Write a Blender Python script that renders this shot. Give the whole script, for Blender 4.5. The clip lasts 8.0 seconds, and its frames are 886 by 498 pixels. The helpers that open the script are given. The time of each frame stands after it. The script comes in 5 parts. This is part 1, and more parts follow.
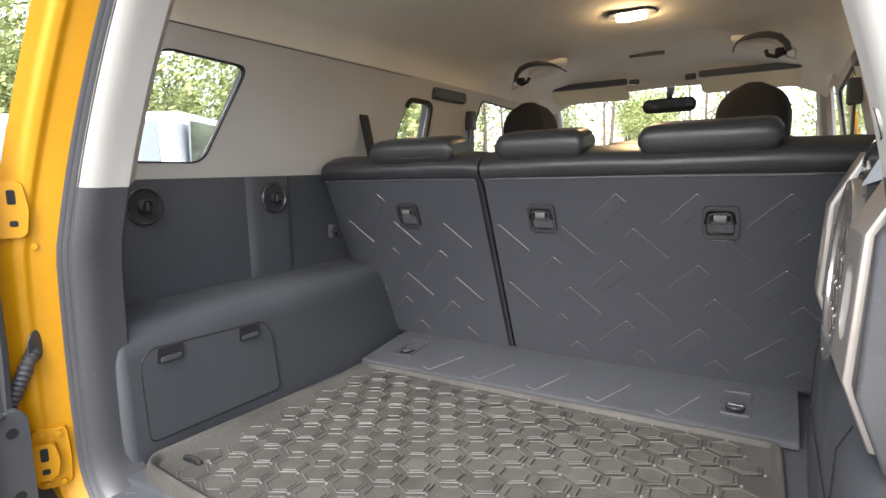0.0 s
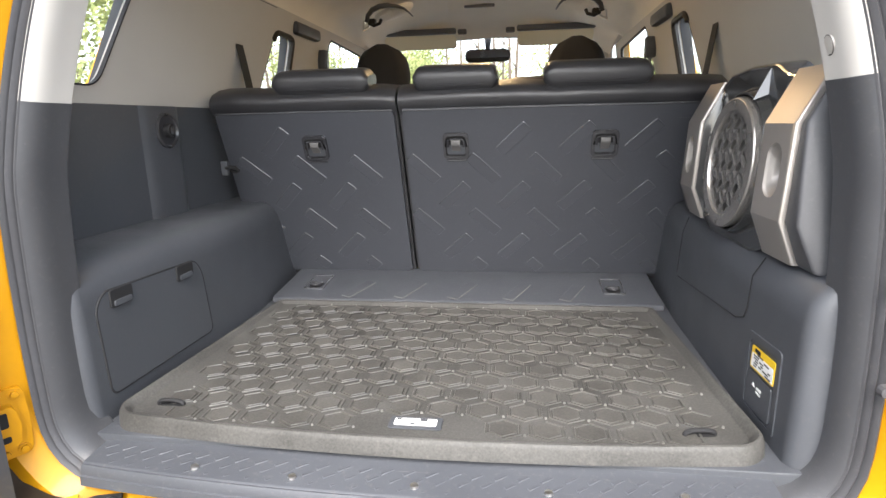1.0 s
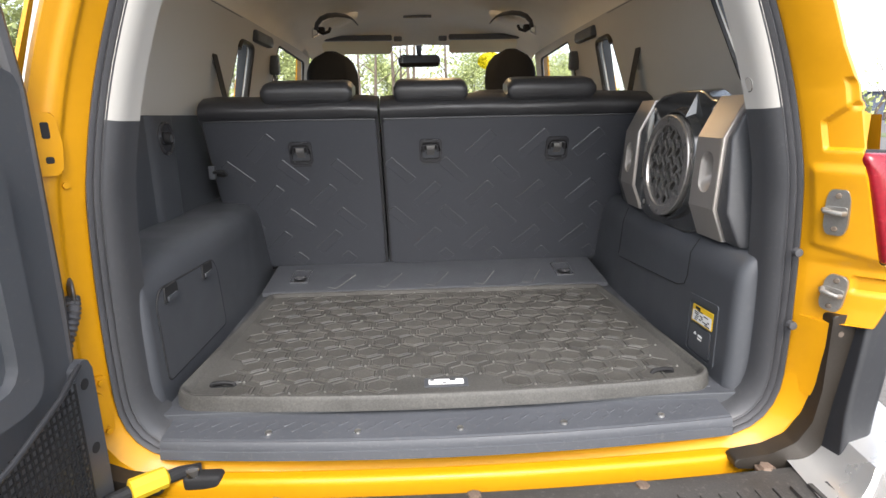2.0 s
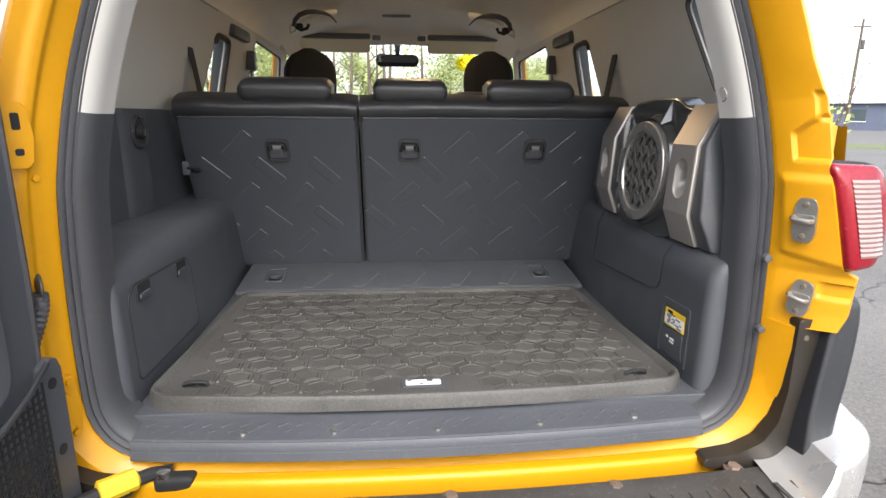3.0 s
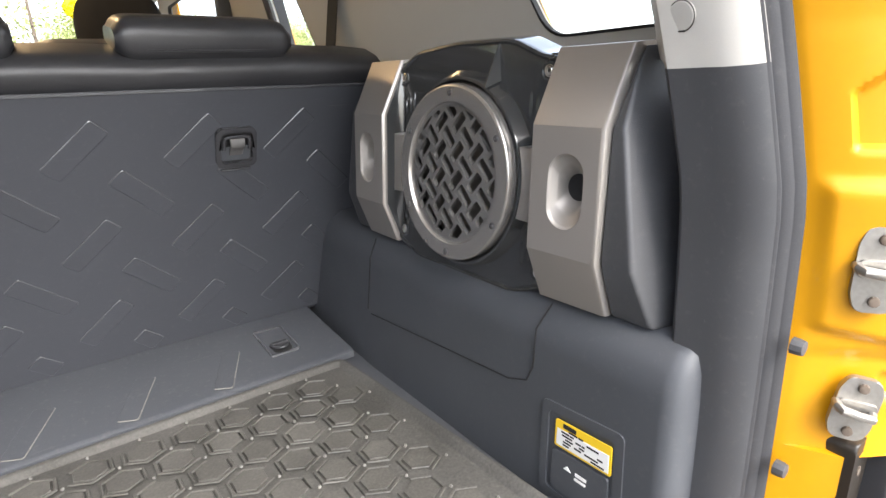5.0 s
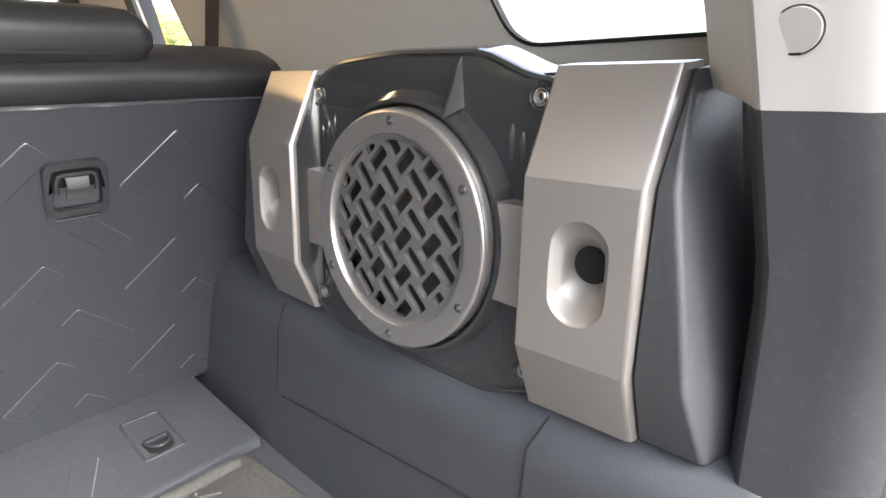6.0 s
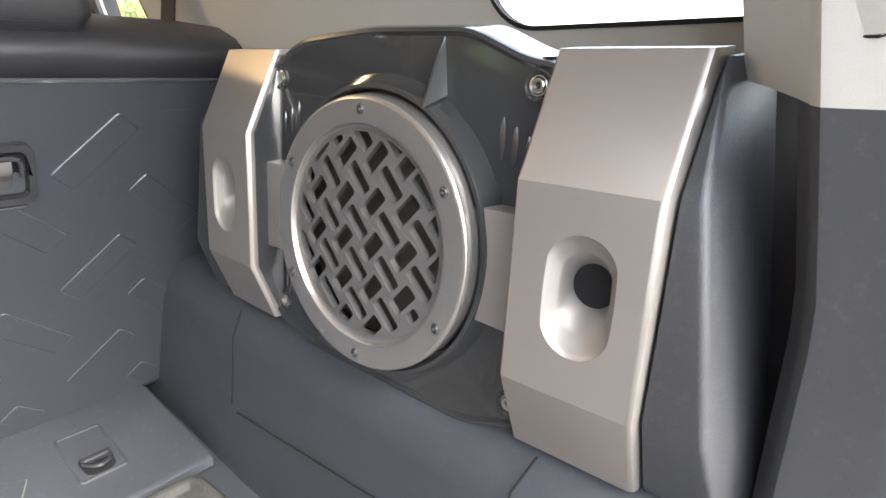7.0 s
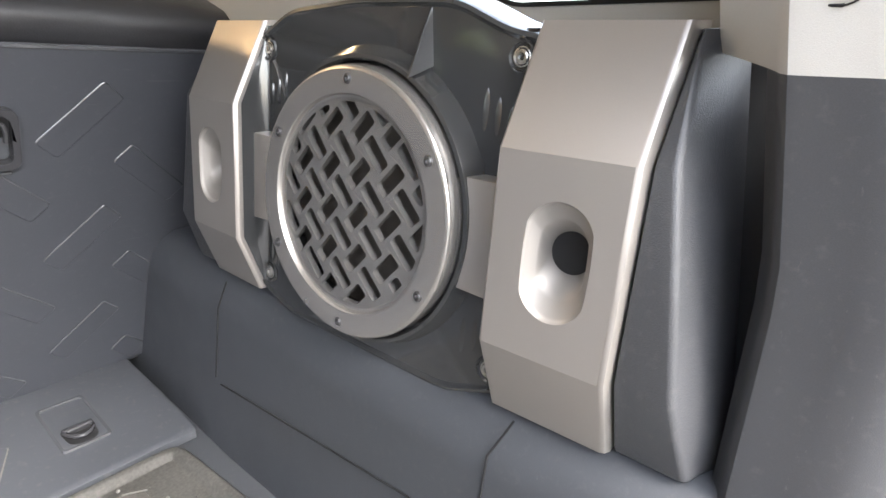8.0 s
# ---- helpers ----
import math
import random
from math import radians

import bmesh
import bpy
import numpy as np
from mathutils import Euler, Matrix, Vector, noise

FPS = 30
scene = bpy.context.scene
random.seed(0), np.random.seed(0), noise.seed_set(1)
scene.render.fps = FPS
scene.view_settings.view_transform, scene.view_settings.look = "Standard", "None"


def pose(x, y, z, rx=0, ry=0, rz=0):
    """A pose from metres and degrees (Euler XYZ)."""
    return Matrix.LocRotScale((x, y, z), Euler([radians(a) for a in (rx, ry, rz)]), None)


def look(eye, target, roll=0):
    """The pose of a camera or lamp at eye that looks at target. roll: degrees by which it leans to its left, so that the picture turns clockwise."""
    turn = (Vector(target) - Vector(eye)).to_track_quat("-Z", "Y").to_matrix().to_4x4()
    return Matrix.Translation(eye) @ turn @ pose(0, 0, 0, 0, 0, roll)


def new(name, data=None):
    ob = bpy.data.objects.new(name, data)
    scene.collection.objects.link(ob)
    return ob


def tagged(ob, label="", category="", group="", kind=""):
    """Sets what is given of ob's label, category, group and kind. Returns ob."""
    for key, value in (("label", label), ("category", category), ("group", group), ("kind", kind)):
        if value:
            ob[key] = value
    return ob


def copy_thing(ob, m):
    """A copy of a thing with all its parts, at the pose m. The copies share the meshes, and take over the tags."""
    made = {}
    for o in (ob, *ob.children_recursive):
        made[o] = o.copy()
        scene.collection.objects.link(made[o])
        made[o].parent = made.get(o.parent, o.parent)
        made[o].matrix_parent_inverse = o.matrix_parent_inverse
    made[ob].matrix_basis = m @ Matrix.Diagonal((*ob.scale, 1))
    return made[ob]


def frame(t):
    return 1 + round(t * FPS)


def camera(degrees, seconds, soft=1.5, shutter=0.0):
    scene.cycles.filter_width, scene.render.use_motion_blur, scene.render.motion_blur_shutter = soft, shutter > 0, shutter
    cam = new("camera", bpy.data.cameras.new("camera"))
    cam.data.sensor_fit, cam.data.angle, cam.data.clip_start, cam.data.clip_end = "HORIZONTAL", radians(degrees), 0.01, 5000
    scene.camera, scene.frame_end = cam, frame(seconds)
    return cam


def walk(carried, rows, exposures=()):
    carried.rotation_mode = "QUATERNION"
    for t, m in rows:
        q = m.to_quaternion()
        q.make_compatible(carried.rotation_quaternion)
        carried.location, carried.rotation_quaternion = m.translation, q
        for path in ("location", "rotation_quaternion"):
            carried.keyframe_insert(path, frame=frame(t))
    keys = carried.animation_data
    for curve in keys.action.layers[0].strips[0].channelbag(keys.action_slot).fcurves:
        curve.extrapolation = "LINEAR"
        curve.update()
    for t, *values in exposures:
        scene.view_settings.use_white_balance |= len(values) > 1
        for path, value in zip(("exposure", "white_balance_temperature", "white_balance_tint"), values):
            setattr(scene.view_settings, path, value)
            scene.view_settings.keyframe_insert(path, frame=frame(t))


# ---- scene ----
cam = camera(77.0, 8.0, soft=1.5)
PATH = [
    (0.0, 0.482, -0.518, 1.371, 82.11, 1.42, 31.14),
    (0.5, 0.328, -0.652, 1.353, 79.62, 0.67, 19.23),
    (1.0, 0.162, -0.754, 1.317, 77.16, 1.31, 7.72),
    (1.5, 0.013, -0.902, 1.331, 76.81, 2.12, 1.19),
    (1.7, -0.026, -0.960, 1.345, 76.66, 1.79, -0.69),
    (2.8, -0.061, -0.966, 1.367, 76.20, -0.27, -4.65),
    (3.0, -0.059, -0.965, 1.360, 76.48, -0.40, -5.09),
    (3.5, -0.095, -0.953, 1.355, 76.36, -0.74, -8.65),
    (4.0, -0.084, -0.833, 1.339, 76.22, 0.14, -13.51),
    (4.5, 0.032, -0.495, 1.331, 74.79, 0.93, -25.57),
    (5.0, 0.080, -0.237, 1.357, 72.90, 1.82, -37.22),
    (5.2, 0.098, -0.164, 1.370, 72.82, 2.06, -40.64),
    (6.3, 0.209, -0.013, 1.382, 72.15, -0.02, -49.03),
    (6.5, 0.219, -0.001, 1.379, 72.05, -0.50, -49.67),
    (7.0, 0.239, 0.017, 1.373, 71.77, -1.07, -49.61),
    (7.5, 0.246, 0.028, 1.367, 71.27, -1.75, -49.54),
    (8.0, 0.231, 0.005, 1.360, 70.77, -2.49, -50.48),
]
walk(cam, [(t, pose(x, y, z, rx, ry, rz)) for t, x, y, z, rx, ry, rz in PATH],
     exposures=[(0.0, 2.52), (0.5, 2.65), (1.0, 2.63), (1.5, 2.28), (2.8, 2.02), (3.5, 2.05), (4.5, 2.45), (5.2, 2.85), (6.3, 3.27), (8.0, 3.4)])
from mathutils.geometry import tessellate_polygon

# ---- light ----
world = bpy.data.worlds.new("sky")
scene.world = world
world.use_nodes = True
wn = world.node_tree.nodes
sky = wn.new("ShaderNodeTexSky")
sky.sky_type, sky.sun_disc = "NISHITA", False
sky.sun_elevation, sky.sun_rotation = radians(48), radians(178)
sky.dust_density, sky.air_density = 3.0, 1.0
hazy = wn.new("ShaderNodeHueSaturation")
hazy.inputs["Saturation"].default_value = 0.5
world.node_tree.links.new(sky.outputs[0], hazy.inputs["Color"])
world.node_tree.links.new(hazy.outputs[0], wn["Background"].inputs[0])
wn["Background"].inputs[1].default_value = 0.15
sun = new("sun", bpy.data.lights.new("sun", "SUN"))
sun.data.energy, sun.data.angle, sun.data.color = 0.70, radians(35), (1.0, 0.97, 0.93)
sun.matrix_world = look((0.28, -8, 8.9), (0, 0, 0))

# ---- materials ----
def material(name, color, rough=0.6, metal=0.0, vary=0.12, grain=900.0, bump=0.15, blotch=6.0, coat=0.0, spec=0.5, rvary=0.1, dist=0.0006, scuff=0.0, dust=(0.30, 0.28, 0.25)):
    """A surface with fine grain (bump), and colour and gloss that change at two scales."""
    m = bpy.data.materials.new(name)
    m.use_nodes = True
    n, l = m.node_tree.nodes, m.node_tree.links
    b = n["Principled BSDF"]
    tc = n.new("ShaderNodeTexCoord")
    big, small = n.new("ShaderNodeTexNoise"), n.new("ShaderNodeTexNoise")
    big.inputs["Scale"].default_value, big.inputs["Detail"].default_value = blotch, 5
    small.inputs["Scale"].default_value, small.inputs["Detail"].default_value = grain, 3
    # every object takes its own patch of the pattern
    own, shift = n.new("ShaderNodeObjectInfo"), n.new("ShaderNodeVectorMath")
    shift.operation = "MULTIPLY_ADD"
    shift.inputs[1].default_value = (17.0, 29.0, 41.0)
    l.new(own.outputs["Random"], shift.inputs[0])
    l.new(tc.outputs["Object"], shift.inputs[2])
    for x in (big, small):
        l.new(shift.outputs[0], x.inputs["Vector"])
    add = n.new("ShaderNodeMath")
    add.operation = "ADD"
    l.new(big.outputs[0], add.inputs[0]), l.new(small.outputs[0], add.inputs[1])
    rng = n.new("ShaderNodeMapRange")
    rng.inputs["From Min"].default_value, rng.inputs["From Max"].default_value = 0.6, 1.4
    rng.inputs["To Min"].default_value, rng.inputs["To Max"].default_value = 1 - vary, 1 + vary
    l.new(add.outputs[0], rng.inputs[0])
    mul = n.new("ShaderNodeVectorMath")
    mul.operation = "SCALE"
    mul.inputs[0].default_value = color
    l.new(rng.outputs[0], mul.inputs["Scale"])
    col = mul.outputs[0]
    if scuff:
        # dust in patches and fine short scratches
        for size, low, high, amount in (((110, 110, 110), 0.56, 0.80, scuff * 0.8), ((9, 260, 90), 0.66, 0.76, scuff * 1.5)):
            mp, tex, cut, mix = n.new("ShaderNodeMapping"), n.new("ShaderNodeTexNoise"), n.new("ShaderNodeMapRange"), n.new("ShaderNodeMix")
            mp.inputs["Scale"].default_value = size
            mp.inputs["Rotation"].default_value = (0.5, 0.3, 0.9)
            l.new(shift.outputs[0], mp.inputs["Vector"])
            l.new(mp.outputs[0], tex.inputs["Vector"])
            tex.inputs["Scale"].default_value, tex.inputs["Detail"].default_value, tex.inputs["Roughness"].default_value = 1.0, 6, 0.65
            cut.inputs["From Min"].default_value, cut.inputs["From Max"].default_value = low, high
            cut.inputs["To Max"].default_value = amount
            l.new(tex.outputs[0], cut.inputs[0])
            mix.data_type = "RGBA"
            mix.inputs[7].default_value = (*dust, 1)
            l.new(cut.outputs[0], mix.inputs[0])
            l.new(col, mix.inputs[6])
            col = mix.outputs[2]
    l.new(col, b.inputs["Base Color"])
    rr = n.new("ShaderNodeMapRange")
    rr.inputs["From Min"].default_value, rr.inputs["From Max"].default_value = 0.3, 0.7
    rr.inputs["To Min"].default_value, rr.inputs["To Max"].default_value = max(0.02, rough - rvary), min(1, rough + rvary)
    l.new(big.outputs[0], rr.inputs[0])
    l.new(rr.outputs[0], b.inputs["Roughness"])
    b.inputs["Metallic"].default_value = metal
    b.inputs["Specular IOR Level"].default_value = spec
    b.inputs["Coat Weight"].default_value = coat
    b.inputs["Coat Roughness"].default_value = 0.05
    if bump:
        bp = n.new("ShaderNodeBump")
        bp.inputs["Strength"].default_value, bp.inputs["Distance"].default_value = bump, dist
        l.new(small.outputs[0], bp.inputs["Height"])
        l.new(bp.outputs[0], b.inputs["Normal"])
    return m


def glass(name, color=(1, 1, 1), rough=0.0):
    m = bpy.data.materials.new(name)
    m.use_nodes = True
    b = m.node_tree.nodes["Principled BSDF"]
    b.inputs["Base Color"].default_value = (*color, 1)
    b.inputs["Transmission Weight"].default_value = 1.0
    b.inputs["Roughness"].default_value, b.inputs["IOR"].default_value = rough, 1.02 if rough == 0 else 1.4
    return m


def glow(name, color, strength):
    m = bpy.data.materials.new(name)
    m.use_nodes = True
    b = m.node_tree.nodes["Principled BSDF"]
    b.inputs["Base Color"].default_value = (*color, 1)
    b.inputs["Emission Color"].default_value = (*color, 1)
    b.inputs["Emission Strength"].default_value = strength
    return m


PLASTIC = material("black_plastic", (0.055, 0.0587, 0.0663), 0.44, grain=1400, bump=0.25, scuff=0.10)
PANEL = material("seatback_plastic", (0.0462, 0.0488, 0.0575), 0.42, vary=0.08, grain=700, bump=0.08, blotch=3, rvary=0.03, scuff=0.07)
# lighter and glossier than the panel, to draw bright glint lines
EDGE = material("glint_edge_plastic", (0.066, 0.068, 0.074), 0.13, vary=0.05, grain=300, bump=0.0, spec=1.0, rvary=0.04, coat=0.7)
TRIM = material("jamb_plastic", (0.052, 0.053, 0.057), 0.42, grain=1300, bump=0.2, scuff=0.12)
GRAINED = material("coarse_grained_plastic", (0.055, 0.056, 0.06), 0.42, vary=0.14, grain=950, bump=0.40, dist=0.0009, scuff=0.12)
PORTSILVER = material("satin_port_paint", (0.31, 0.29, 0.27), 0.55, metal=0.55, vary=0.04, grain=2500, bump=0.05, rvary=0.02)
GRILLE = material("satin_grille_paint", (0.31, 0.30, 0.29), 0.22, metal=0.75, vary=0.04, grain=2500, bump=0.0, rvary=0.02)
CONE = material("speaker_cone_paper", (0.0375, 0.0325, 0.0275), 0.55, vary=0.2, grain=500, bump=0.2)
RINGSILVER = material("satin_ring_paint", (0.44, 0.42, 0.4), 0.26, metal=0.8, vary=0.04, grain=2500, bump=0.0, rvary=0.02)
SHELF = material("grey_plastic", (0.055, 0.0587, 0.0675), 0.52, grain=1400, bump=0.2, scuff=0.20)
LEATHER = material("black_leather", (0.0275, 0.0275, 0.03), 0.40, grain=500, bump=0.3, blotch=12)
FABRIC = material("black_fabric", (0.012, 0.012, 0.013), 0.9, grain=2500, bump=0.4)
RUBBER = material("mat_rubber", (0.0601, 0.0581, 0.0539), 0.54, vary=0.5, grain=260, bump=0.35, blotch=9, rvary=0.12, scuff=0.32, dust=(0.21, 0.19, 0.165))
TREAD = material("mat_tread_rubber", (0.0644, 0.0616, 0.056), 0.38, vary=0.45, grain=260, bump=0.25, blotch=9, rvary=0.10, scuff=0.32, dust=(0.21, 0.19, 0.165))
# pale tone that paints glints on the mat studs and flap bars
GLINT = material("pale_glint", (0.14, 0.135, 0.125), 0.32, vary=0.3, grain=200, bump=0.1)
STRAP = material("grey_webbing", (0.1063, 0.1025, 0.1), 0.5, vary=0.1, grain=900, bump=0.3)
SEALRUB = material("seal_rubber", (0.056, 0.056, 0.06), 0.5, scuff=0.12, grain=800, bump=0.15)
BEIGE = material("beige_trim", (0.46, 0.442, 0.41), 0.7, vary=0.06, grain=1500, bump=0.25)
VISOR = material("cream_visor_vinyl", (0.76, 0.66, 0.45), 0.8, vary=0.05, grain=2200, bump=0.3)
CLOTH = material("headliner_cloth", (0.8, 0.75, 0.645), 0.95, vary=0.06, grain=2600, bump=0.4)
YELLOW = material("yellow_paint", (0.50, 0.230, 0.002), 0.46, vary=0.04, grain=60, bump=0.0, coat=0.22, spec=0.3, rvary=0.05)
SILVER = material("silver_paint", (0.43, 0.4, 0.37), 0.36, metal=0.72, vary=0.05, grain=2500, bump=0.06, rvary=0.04)
DARKSILVER = material("gunmetal_paint", (0.056, 0.058, 0.06), 0.2, coat=0.9, metal=0.4, vary=0.03, grain=2500, bump=0.02, rvary=0.01)
BUMPSILVER = material("bumper_silver", (0.62, 0.61, 0.59), 0.30, metal=0.7, vary=0.04, grain=2000, bump=0.04)
STEEL = material("dark_steel", (0.16, 0.16, 0.165), 0.35, metal=0.9, vary=0.15, grain=400, bump=0.1)
ZINC = material("zinc_plate", (0.34, 0.325, 0.30), 0.42, metal=0.85, vary=0.15, grain=200, bump=0.1)
RUST = material("rusty_bolt_steel", (0.20, 0.145, 0.11), 0.55, metal=0.5, vary=0.35, grain=250, bump=0.3)
CHROME = material("zinc_steel", (0.6875, 0.675, 0.65), 0.3, metal=1.0, vary=0.1, grain=300, bump=0.1)
GLOSS = material("glossy_black_plastic", (0.0375, 0.0375, 0.0413), 0.17, grain=900, bump=0.05)
DARK = material("dark_cavity", (0.008, 0.008, 0.009), 0.8, grain=300, bump=0.1)
MUDDY = material("muddy_black_plastic", (0.018, 0.014, 0.010), 0.55, vary=0.3, grain=300, bump=0.2, blotch=14)
GUARD = material("guard_plastic", (0.018, 0.019, 0.022), 0.45, vary=0.15, grain=1200, bump=0.2, scuff=0.08)
WHITE = material("white_print", (0.75, 0.75, 0.73), 0.5, vary=0.05)
LABELY = material("yellow_print", (0.75, 0.5, 0.02), 0.5, vary=0.05)
YELLOWFILM = glass("yellow_film", (1.0, 0.72, 0.04))
GLASS = glass("clear_glass", (0.97, 0.985, 0.98))
REDLENS = material("red_lens", (0.19, 0.003, 0.010), 0.2, vary=0.25, grain=150, bump=0.1, blotch=18, coat=0.5, spec=0.3)
BELT = material("belt_webbing", (0.022, 0.021, 0.020), 0.85, grain=900, bump=0.3)
STEPGREY = material("dusty_step_plastic", (0.040, 0.037, 0.034), 0.6, vary=0.35, grain=300, bump=0.3, blotch=9, scuff=0.35)
CLEARLENS = material("clear_lens", (0.30, 0.185, 0.165), 0.14, metal=0.35, vary=0.1, grain=100, bump=0.1, coat=1.0)
DGLASS = material("tinted_car_glass", (0.05, 0.07, 0.08), 0.08, vary=0.05, grain=20, bump=0.0, coat=1.0)
MIRROR = material("mirror_glass", (0.85, 0.86, 0.87), 0.03, metal=1.0, vary=0.0, bump=0)
ASPHALT = material("asphalt", (0.112, 0.106, 0.099), 0.85, vary=0.5, grain=70, bump=0.6, blotch=0.6, dist=0.004, scuff=0.3, dust=(0.32, 0.31, 0.29))
GRASS = material("grass", (0.105, 0.125, 0.05), 0.9, vary=0.4, grain=8, bump=0.8, blotch=0.5, dist=0.05)
BARK = material("bark", (0.11, 0.085, 0.065), 0.9, vary=0.3, grain=30, bump=0.6, dist=0.01)
LEAF = material("spring_leaf", (0.30, 0.34, 0.13), 0.7, vary=0.4, grain=4, bump=0.0, blotch=1.2)


# ---- mesh helpers ----
def part(name, bm, mat, parent=None, label="", smooth=True, mods=None):
    bmesh.ops.recalc_face_normals(bm, faces=bm.faces)
    me = bpy.data.meshes.new(name)
    bm.to_mesh(me)
    bm.free()
    me.materials.append(mat)
    if smooth:
        me.polygons.foreach_set("use_smooth", [True] * len(me.polygons))
        me.set_sharp_from_angle(angle=radians(34))
    ob = new(name, me)
    if smooth:
        wn_mod = ob.modifiers.new("normals", "WEIGHTED_NORMAL")
        wn_mod.keep_sharp, wn_mod.weight = True, 90
    ob.parent = parent
    if label:
        ob["label"] = label
    return ob


def struct(name, bm, mat, label, smooth=True):
    return tagged(part(name, bm, mat, None, label, smooth), category=name.rstrip("_0123456789").split("_")[0], kind="structure")


def thing(name, at, label, category, group=""):
    ob = new(name)
    ob.location = at
    return tagged(ob, label, category, group)


def join(bm, other):
    me = bpy.data.meshes.new("tmp")
    other.to_mesh(me)
    other.free()
    bm.from_mesh(me)
    bpy.data.meshes.remove(me)
    return bm


def box(x0, x1, y0, y1, z0, z1, bevel=0.0, seg=2):
    bm = bmesh.new()
    bmesh.ops.create_cube(bm, size=1)
    for v in bm.verts:
        v.co = Vector(((x0 + x1) / 2 + v.co.x * (x1 - x0), (y0 + y1) / 2 + v.co.y * (y1 - y0), (z0 + z1) / 2 + v.co.z * (z1 - z0)))
    if bevel:
        bmesh.ops.bevel(bm, geom=bm.edges[:], offset=bevel, segments=seg, affect="EDGES", profile=0.5)
    return bm


def prism(poly, a, b, place, bevel=0.0, seg=2):
    """A plate: the outline poly of (u, v) between the depths a and b; place(u, v, w) gives the point."""
    bm = bmesh.new()
    lo = [bm.verts.new(place(u, v, a)) for u, v in poly]
    hi = [bm.verts.new(place(u, v, b)) for u, v in poly]
    f0, f1 = bm.faces.new(lo[::-1]), bm.faces.new(hi)
    n = len(poly)
    for i in range(n):
        bm.faces.new((lo[i], lo[(i + 1) % n], hi[(i + 1) % n], hi[i]))
    if bevel:
        bmesh.ops.bevel(bm, geom=list(f1.edges) + list(f0.edges), offset=bevel, segments=seg, affect="EDGES", profile=0.5)
    return bm


def loft(rings, closed=True, caps=True):
    """Skins rings of points, each with the same count."""
    bm = bmesh.new()
    vs = [[bm.verts.new(p) for p in r] for r in rings]
    n = len(rings[0])
    for a, b in zip(vs, vs[1:]):
        for i in range(n if closed else n - 1):
            bm.faces.new((a[i], a[(i + 1) % n], b[(i + 1) % n], b[i]))
    if closed and caps:
        bm.faces.new(vs[0][::-1])
        bm.faces.new(vs[-1])
    return bm


def tube(points, r, seg=8):
    pts = [Vector(p) for p in points]
    rings = []
    for i, p in enumerate(pts):
        d = (pts[min(i + 1, len(pts) - 1)] - pts[max(i - 1, 0)]).normalized()
        u = d.orthogonal().normalized() if i == 0 else (u - d * u.dot(d)).normalized()
        w = d.cross(u)
        rr = r[i] if isinstance(r, (list, tuple)) else r
        rings.append([p + rr * (u * math.cos(2 * math.pi * k / seg) + w * math.sin(2 * math.pi * k / seg)) for k in range(seg)])
    return loft(rings)


def rrect(w, h, r, n=5, cx=0.0, cy=0.0):
    out = []
    for sx, sy, a in ((1, 1, 0), (-1, 1, 90), (-1, -1, 180), (1, -1, 270)):
        for k in range(n + 1):
            t = radians(a + 90 * k / n)
            out.append((cx + sx * (w / 2 - r) + r * math.cos(t), cy + sy * (h / 2 - r) + r * math.sin(t)))
    return out


def smooth_path(keys, per=5):
    """Catmull-Rom through the keys."""
    ks = [Vector(k) for k in keys]
    out = []
    for i in range(len(ks) - 1):
        p0, p1, p2, p3 = ks[max(i - 1, 0)], ks[i], ks[i + 1], ks[min(i + 2, len(ks) - 1)]
        for j in range(per):
            t = j / per
            out.append(0.5 * (2 * p1 + (p2 - p0) * t + (2 * p0 - 5 * p1 + 4 * p2 - p3) * t * t + (3 * p1 - p0 - 3 * p2 + p3) * t ** 3))
    return out + [ks[-1]]


def circle(r, n=32, cx=0.0, cy=0.0, a0=0.0):
    return [(cx + r * math.cos(a0 + 2 * math.pi * k / n), cy + r * math.sin(a0 + 2 * math.pi * k / n)) for k in range(n)]


def round_poly(poly, r, n=4):
    """Rounds the corners of an outline."""
    out = []
    k = len(poly)
    for i in range(k):
        p, a, b = Vector(poly[i]), Vector(poly[i - 1]), Vector(poly[(i + 1) % k])
        d1, d2 = (a - p), (b - p)
        rr = min(r, d1.length * 0.45, d2.length * 0.45)
        p1, p2 = p + d1.normalized() * rr, p + d2.normalized() * rr
        for j in range(n + 1):
            t = j / n
            out.append(tuple((1 - t) ** 2 * p1 + 2 * t * (1 - t) * p + t * t * p2))
    return out


def sheet(outer, holes, place, thick):
    """A plate with holes: outlines in (u, v); place(u, v, w) with w = 0 at the seen face and w = thick behind."""
    loops = [outer] + list(holes)
    tris = tessellate_polygon([[Vector((u, v, 0)) for u, v in lp] for lp in loops])
    flat = [p for lp in loops for p in lp]
    out = bmesh.new()
    top = [out.verts.new(place(u, v, 0)) for u, v in flat]
    bot = [out.verts.new(place(u, v, thick)) for u, v in flat]
    for a, b, c in tris:
        if len({a, b, c}) == 3:
            out.faces.new((top[a], top[b], top[c]))
            out.faces.new((bot[c], bot[b], bot[a]))
    s = 0
    for lp in loops:
        k = len(lp)
        for i in range(k):
            a, b = s + i, s + (i + 1) % k
            out.faces.new((top[a], top[b], bot[b], bot[a]))
        s += k
    return out


